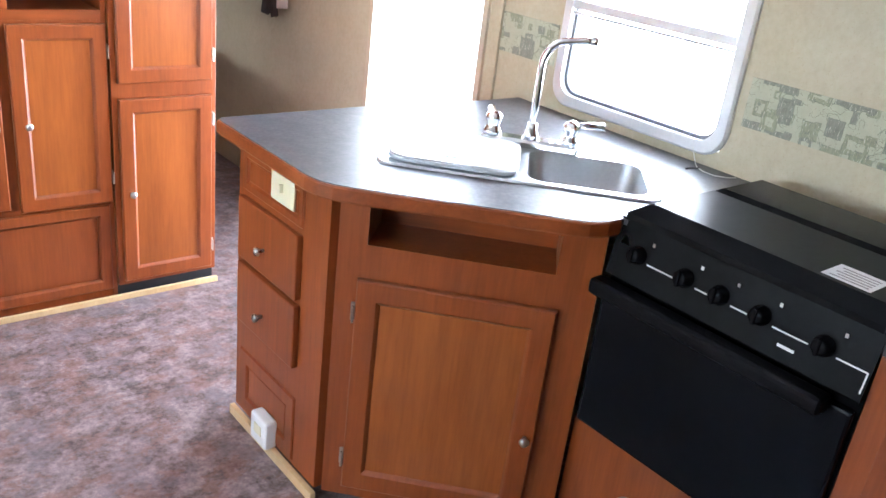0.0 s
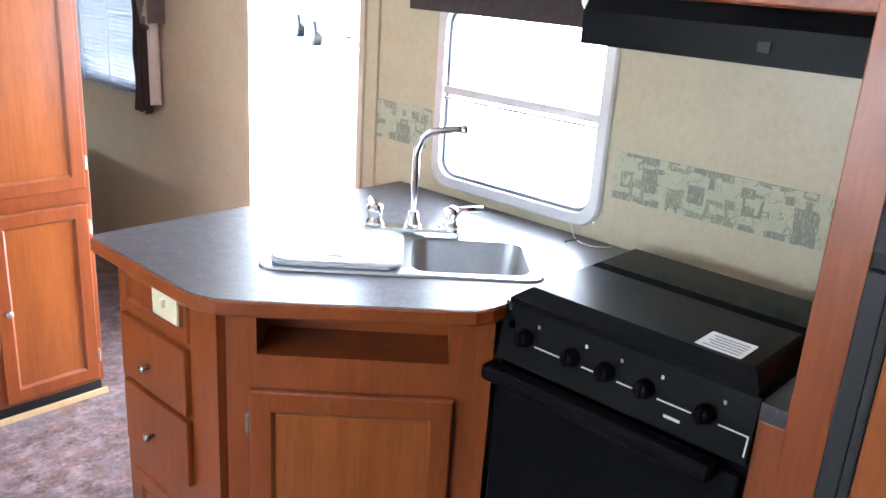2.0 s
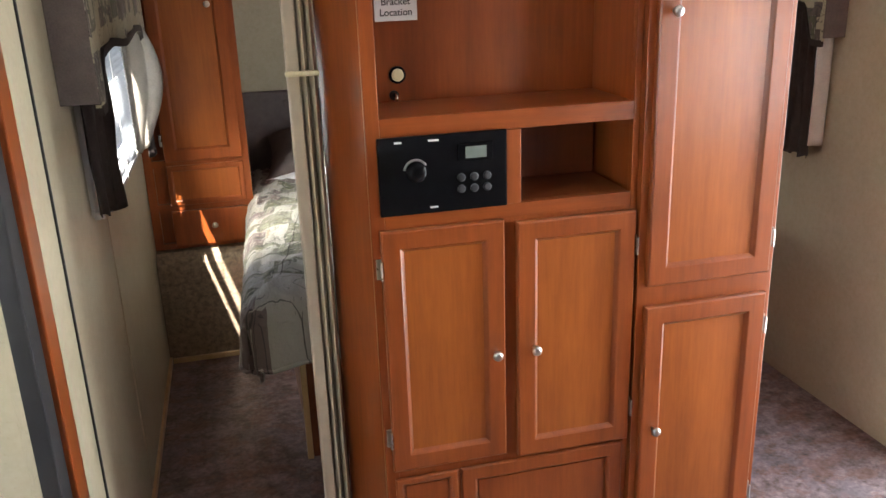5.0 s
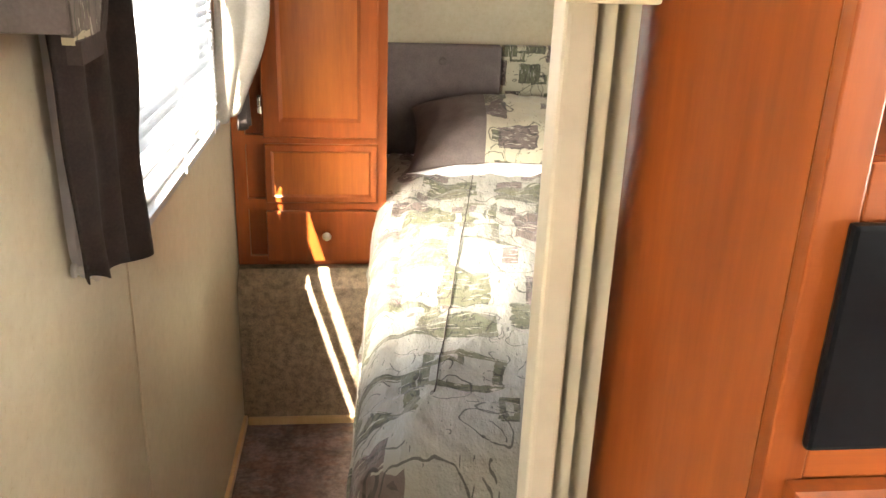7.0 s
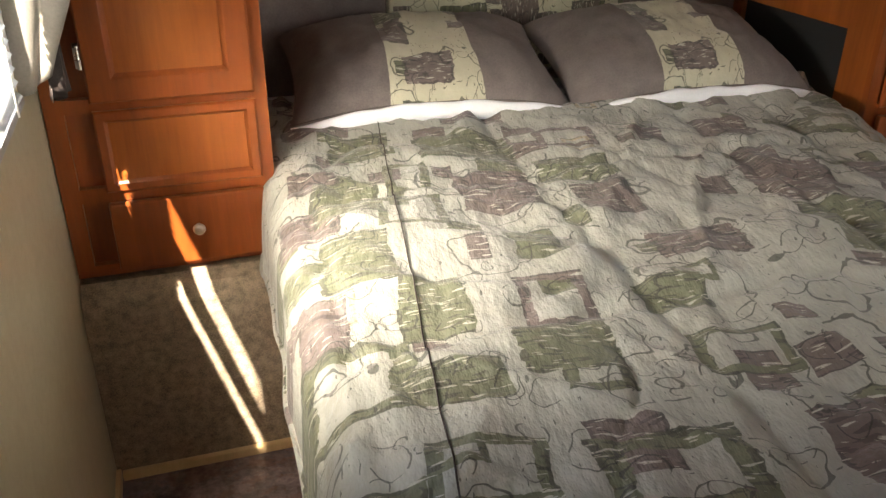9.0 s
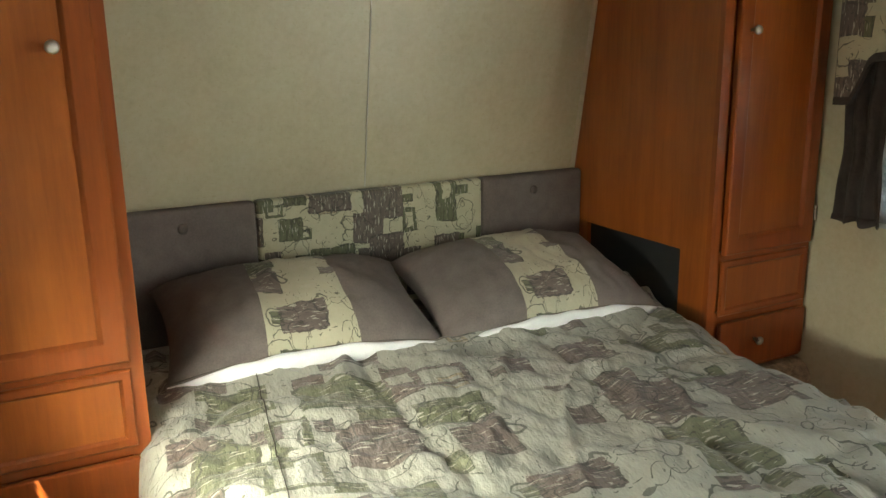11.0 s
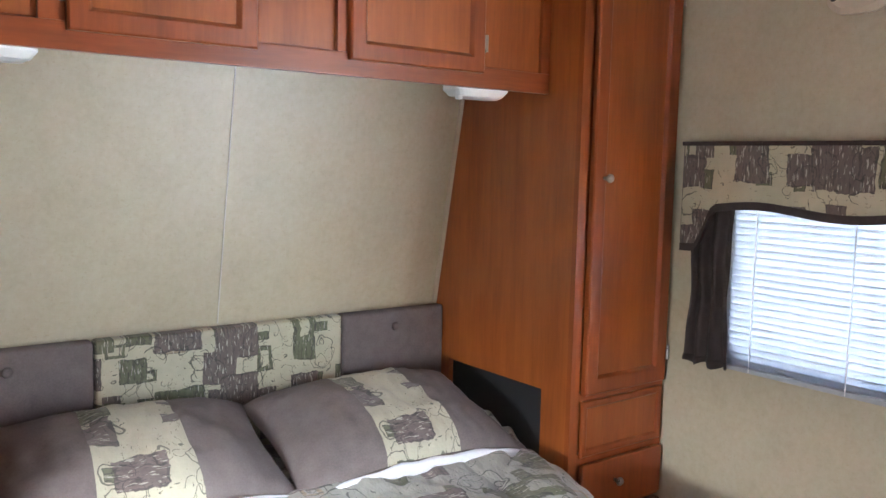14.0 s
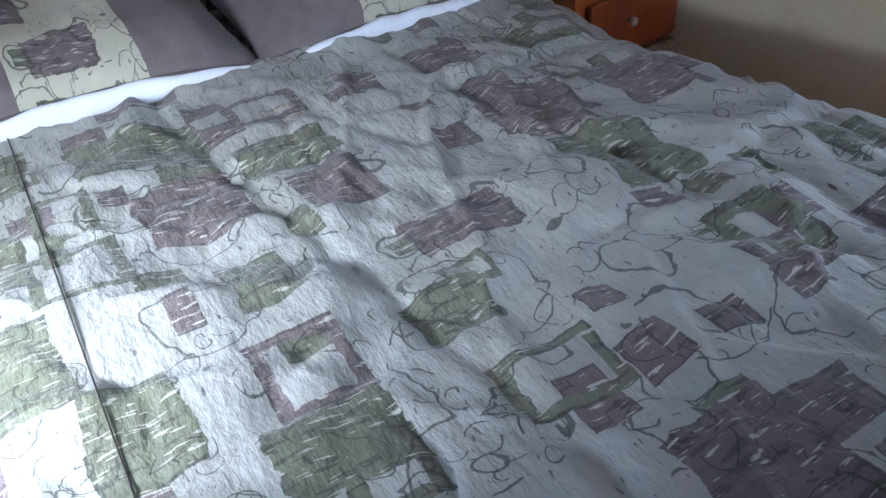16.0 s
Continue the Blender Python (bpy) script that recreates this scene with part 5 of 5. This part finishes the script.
def drape(x, ya, yb, z0, z1, into, spread, label, seed, material=DARK_BROWN, slant=0.0, taper=0.0):
    """A gathered side curtain, narrow at its hem."""
    d = thing("curtain", (x, (ya + yb) / 2, z0), label, "curtain")

    def at(u, v):
        mid = (ya + yb) / 2
        half = (yb - ya) / 2 * (1 - spread * math.sin(math.pi * min(1, v * 1.0)) * 0.3) * (1 - taper * v)
        y = mid + (2 * u - 1) * half + 0.006 * noise.noise(Vector((u * 3, v * 4, seed)))
        z = z1 - v * (z1 - z0) + (0.006 * math.sin(u * 14) if v > 0.97 else 0)
        px = x + into * (slant * (u - 0.5) + 0.012 * math.sin(u * 19 + seed) * (0.5 + 0.5 * v) + 0.010 * noise.noise(Vector((u * 6, v * 3, seed + 2))))
        return Vector((px, y, z))

    part("cloth", sheet(48, 24, at, 0.003), material, d, smooth=True)
    part("hem", sheet(48, 2, lambda u, v: at(u, 0.955 + 0.045 * v) + Vector((into * 0.0035, 0, -0.004)), 0.002), material, d, smooth=True)
    return d


def valance(x, y0, y1, z0, z1, into, label, wave):
    v_ = thing("window_valance", (x, (y0 + y1) / 2, z0), label, "valance")

    def low(u):
        e = min(u, 1 - u)
        return z0 + 0.110 * min(1, max(0, (e - 0.055) / 0.05)) - wave * math.cos(2 * math.pi * u * 2)

    part("front", sheet(60, 8, lambda u, v: Vector((x + into * 0.075 + into * 0.004 * math.sin(u * 40) * v, y0 + u * (y1 - y0), z1 - v * (z1 - low(u)))), 0.012), FABRIC_SIDE, v_, "printed front")
    part("trim", sheet(60, 2, lambda u, v: Vector((x + into * 0.078, y0 + u * (y1 - y0), low(u) + 0.004 - 0.022 * v)), 0.014), DARK_BROWN, v_, "dark brown lower edge")
    for y in (y0, y1):
        part("return", box(min(x, x + into * 0.085), max(x, x + into * 0.085), y - 0.006, y + 0.006, z0, z1, 0.002), TAUPE, v_, "taupe side")
    part("top", box(min(x, x + into * 0.09), max(x, x + into * 0.09), y0 - 0.01, y1 + 0.01, z1, z1 + 0.012, 0.003), DARK_BROWN, v_, "dark brown top edge")


valance(RIGHT - 0.001, 3.83, 4.795, 1.31, 1.585, -1, "printed window valance with a wavy lower edge", 0.010)
valance(LEFT + 0.001, 3.46, 4.82, 1.30, 1.585, 1, "printed window valance with a wavy lower edge", 0.010)
drape(RIGHT - 0.052, 4.635, 4.785, 0.955, 1.45, -1, 0.5, "dark brown gathered curtain at the window's side", 1)
drape(RIGHT - 0.052, 3.875, 4.02, 0.900, 1.45, -1, 0.5, "dark brown gathered curtain at the window's side", 2)
drape(LEFT + 0.046, 3.545, 3.735, 1.0, 1.45, 1, 0.0, "dark brown gathered curtain at the window's side", 3, DARK_BROWN, 0.040, 0.45)
lc = drape(LEFT + 0.060, 4.690, 4.79, 0.930, 1.45, 1, 0.5, "brown curtain whose pale lining catches the sun", 4)
def turned_lining(u, v):
    """The curtain's turned-out back: narrow at the rod, swelling below, drawn in at the tie."""
    reach = 0.035 + 0.085 * math.sin(math.pi * min(1.0, 0.12 + 0.80 * v)) ** 1.2
    fold = 0.010 * math.sin(u * 11 + v * 3) * (1 - 0.5 * v)
    return Vector((LEFT + 0.014 + u * reach + 0.004 * math.sin(u * 12 + v * 5), 4.655 + 0.05 * u + fold, 1.45 - v * 0.50 + 0.035 * u * u * v))


part("lining", sheet(28, 28, turned_lining, 0.002), CURTAIN_BACK, lc, "pale brown back of the cloth turned outwards", smooth=True)
rc = [o_ for o_ in scene.objects if o_.name.startswith("curtain") and o_.parent is None and abs(o_.matrix_basis.translation.y - 3.9475) < 0.01][0]
part("lining", sheet(8, 16, lambda u, v: Vector((RIGHT - 0.010 - u * 0.055, 3.868 - 0.006 * math.sin(u * 5), 1.36 - v * 0.42)), 0.002), LINING, rc, "pale lining turned outwards", smooth=True)
wl = thing("wall_light", (RIGHT, 4.355, 1.915), "oval white light base on the wall, switched off", "lamp")
part("base", loops([[(RIGHT - d, y, z) for y, z in rounded(4.27 + k, 4.44 - k, 1.915 + k, 2.03 - k, 0.05, 5)] for k, d in ((0, 0.0005), (0.0, 0.016), (0.012, 0.028))], True, True), CREAM, wl)
part("hole", cylinder((RIGHT - 0.0285, 4.415, 1.955), (RIGHT - 0.020, 4.415, 1.955), 0.008, n=14), RUBBER, wl, "dark round hole")
tb = thing("curtain_tieback", (LEFT, 3.622, 0.975), "small pale plastic curtain tieback on the wall", "tieback")
part("hook", tube([(LEFT + 0.001, 3.622, 1.000), (LEFT + 0.016, 3.622, 1.000), (LEFT + 0.024, 3.628, 0.994), (LEFT + 0.024, 3.636, 0.984)], 0.005, 10), WHITE, tb, smooth=True)
part("plate", lathe([(0.009, 0), (0.009, 0.004), (0.006, 0.006)], (LEFT + 0.0005, 3.622, 1.000), (1, 0, 0), 16), WHITE, tb)
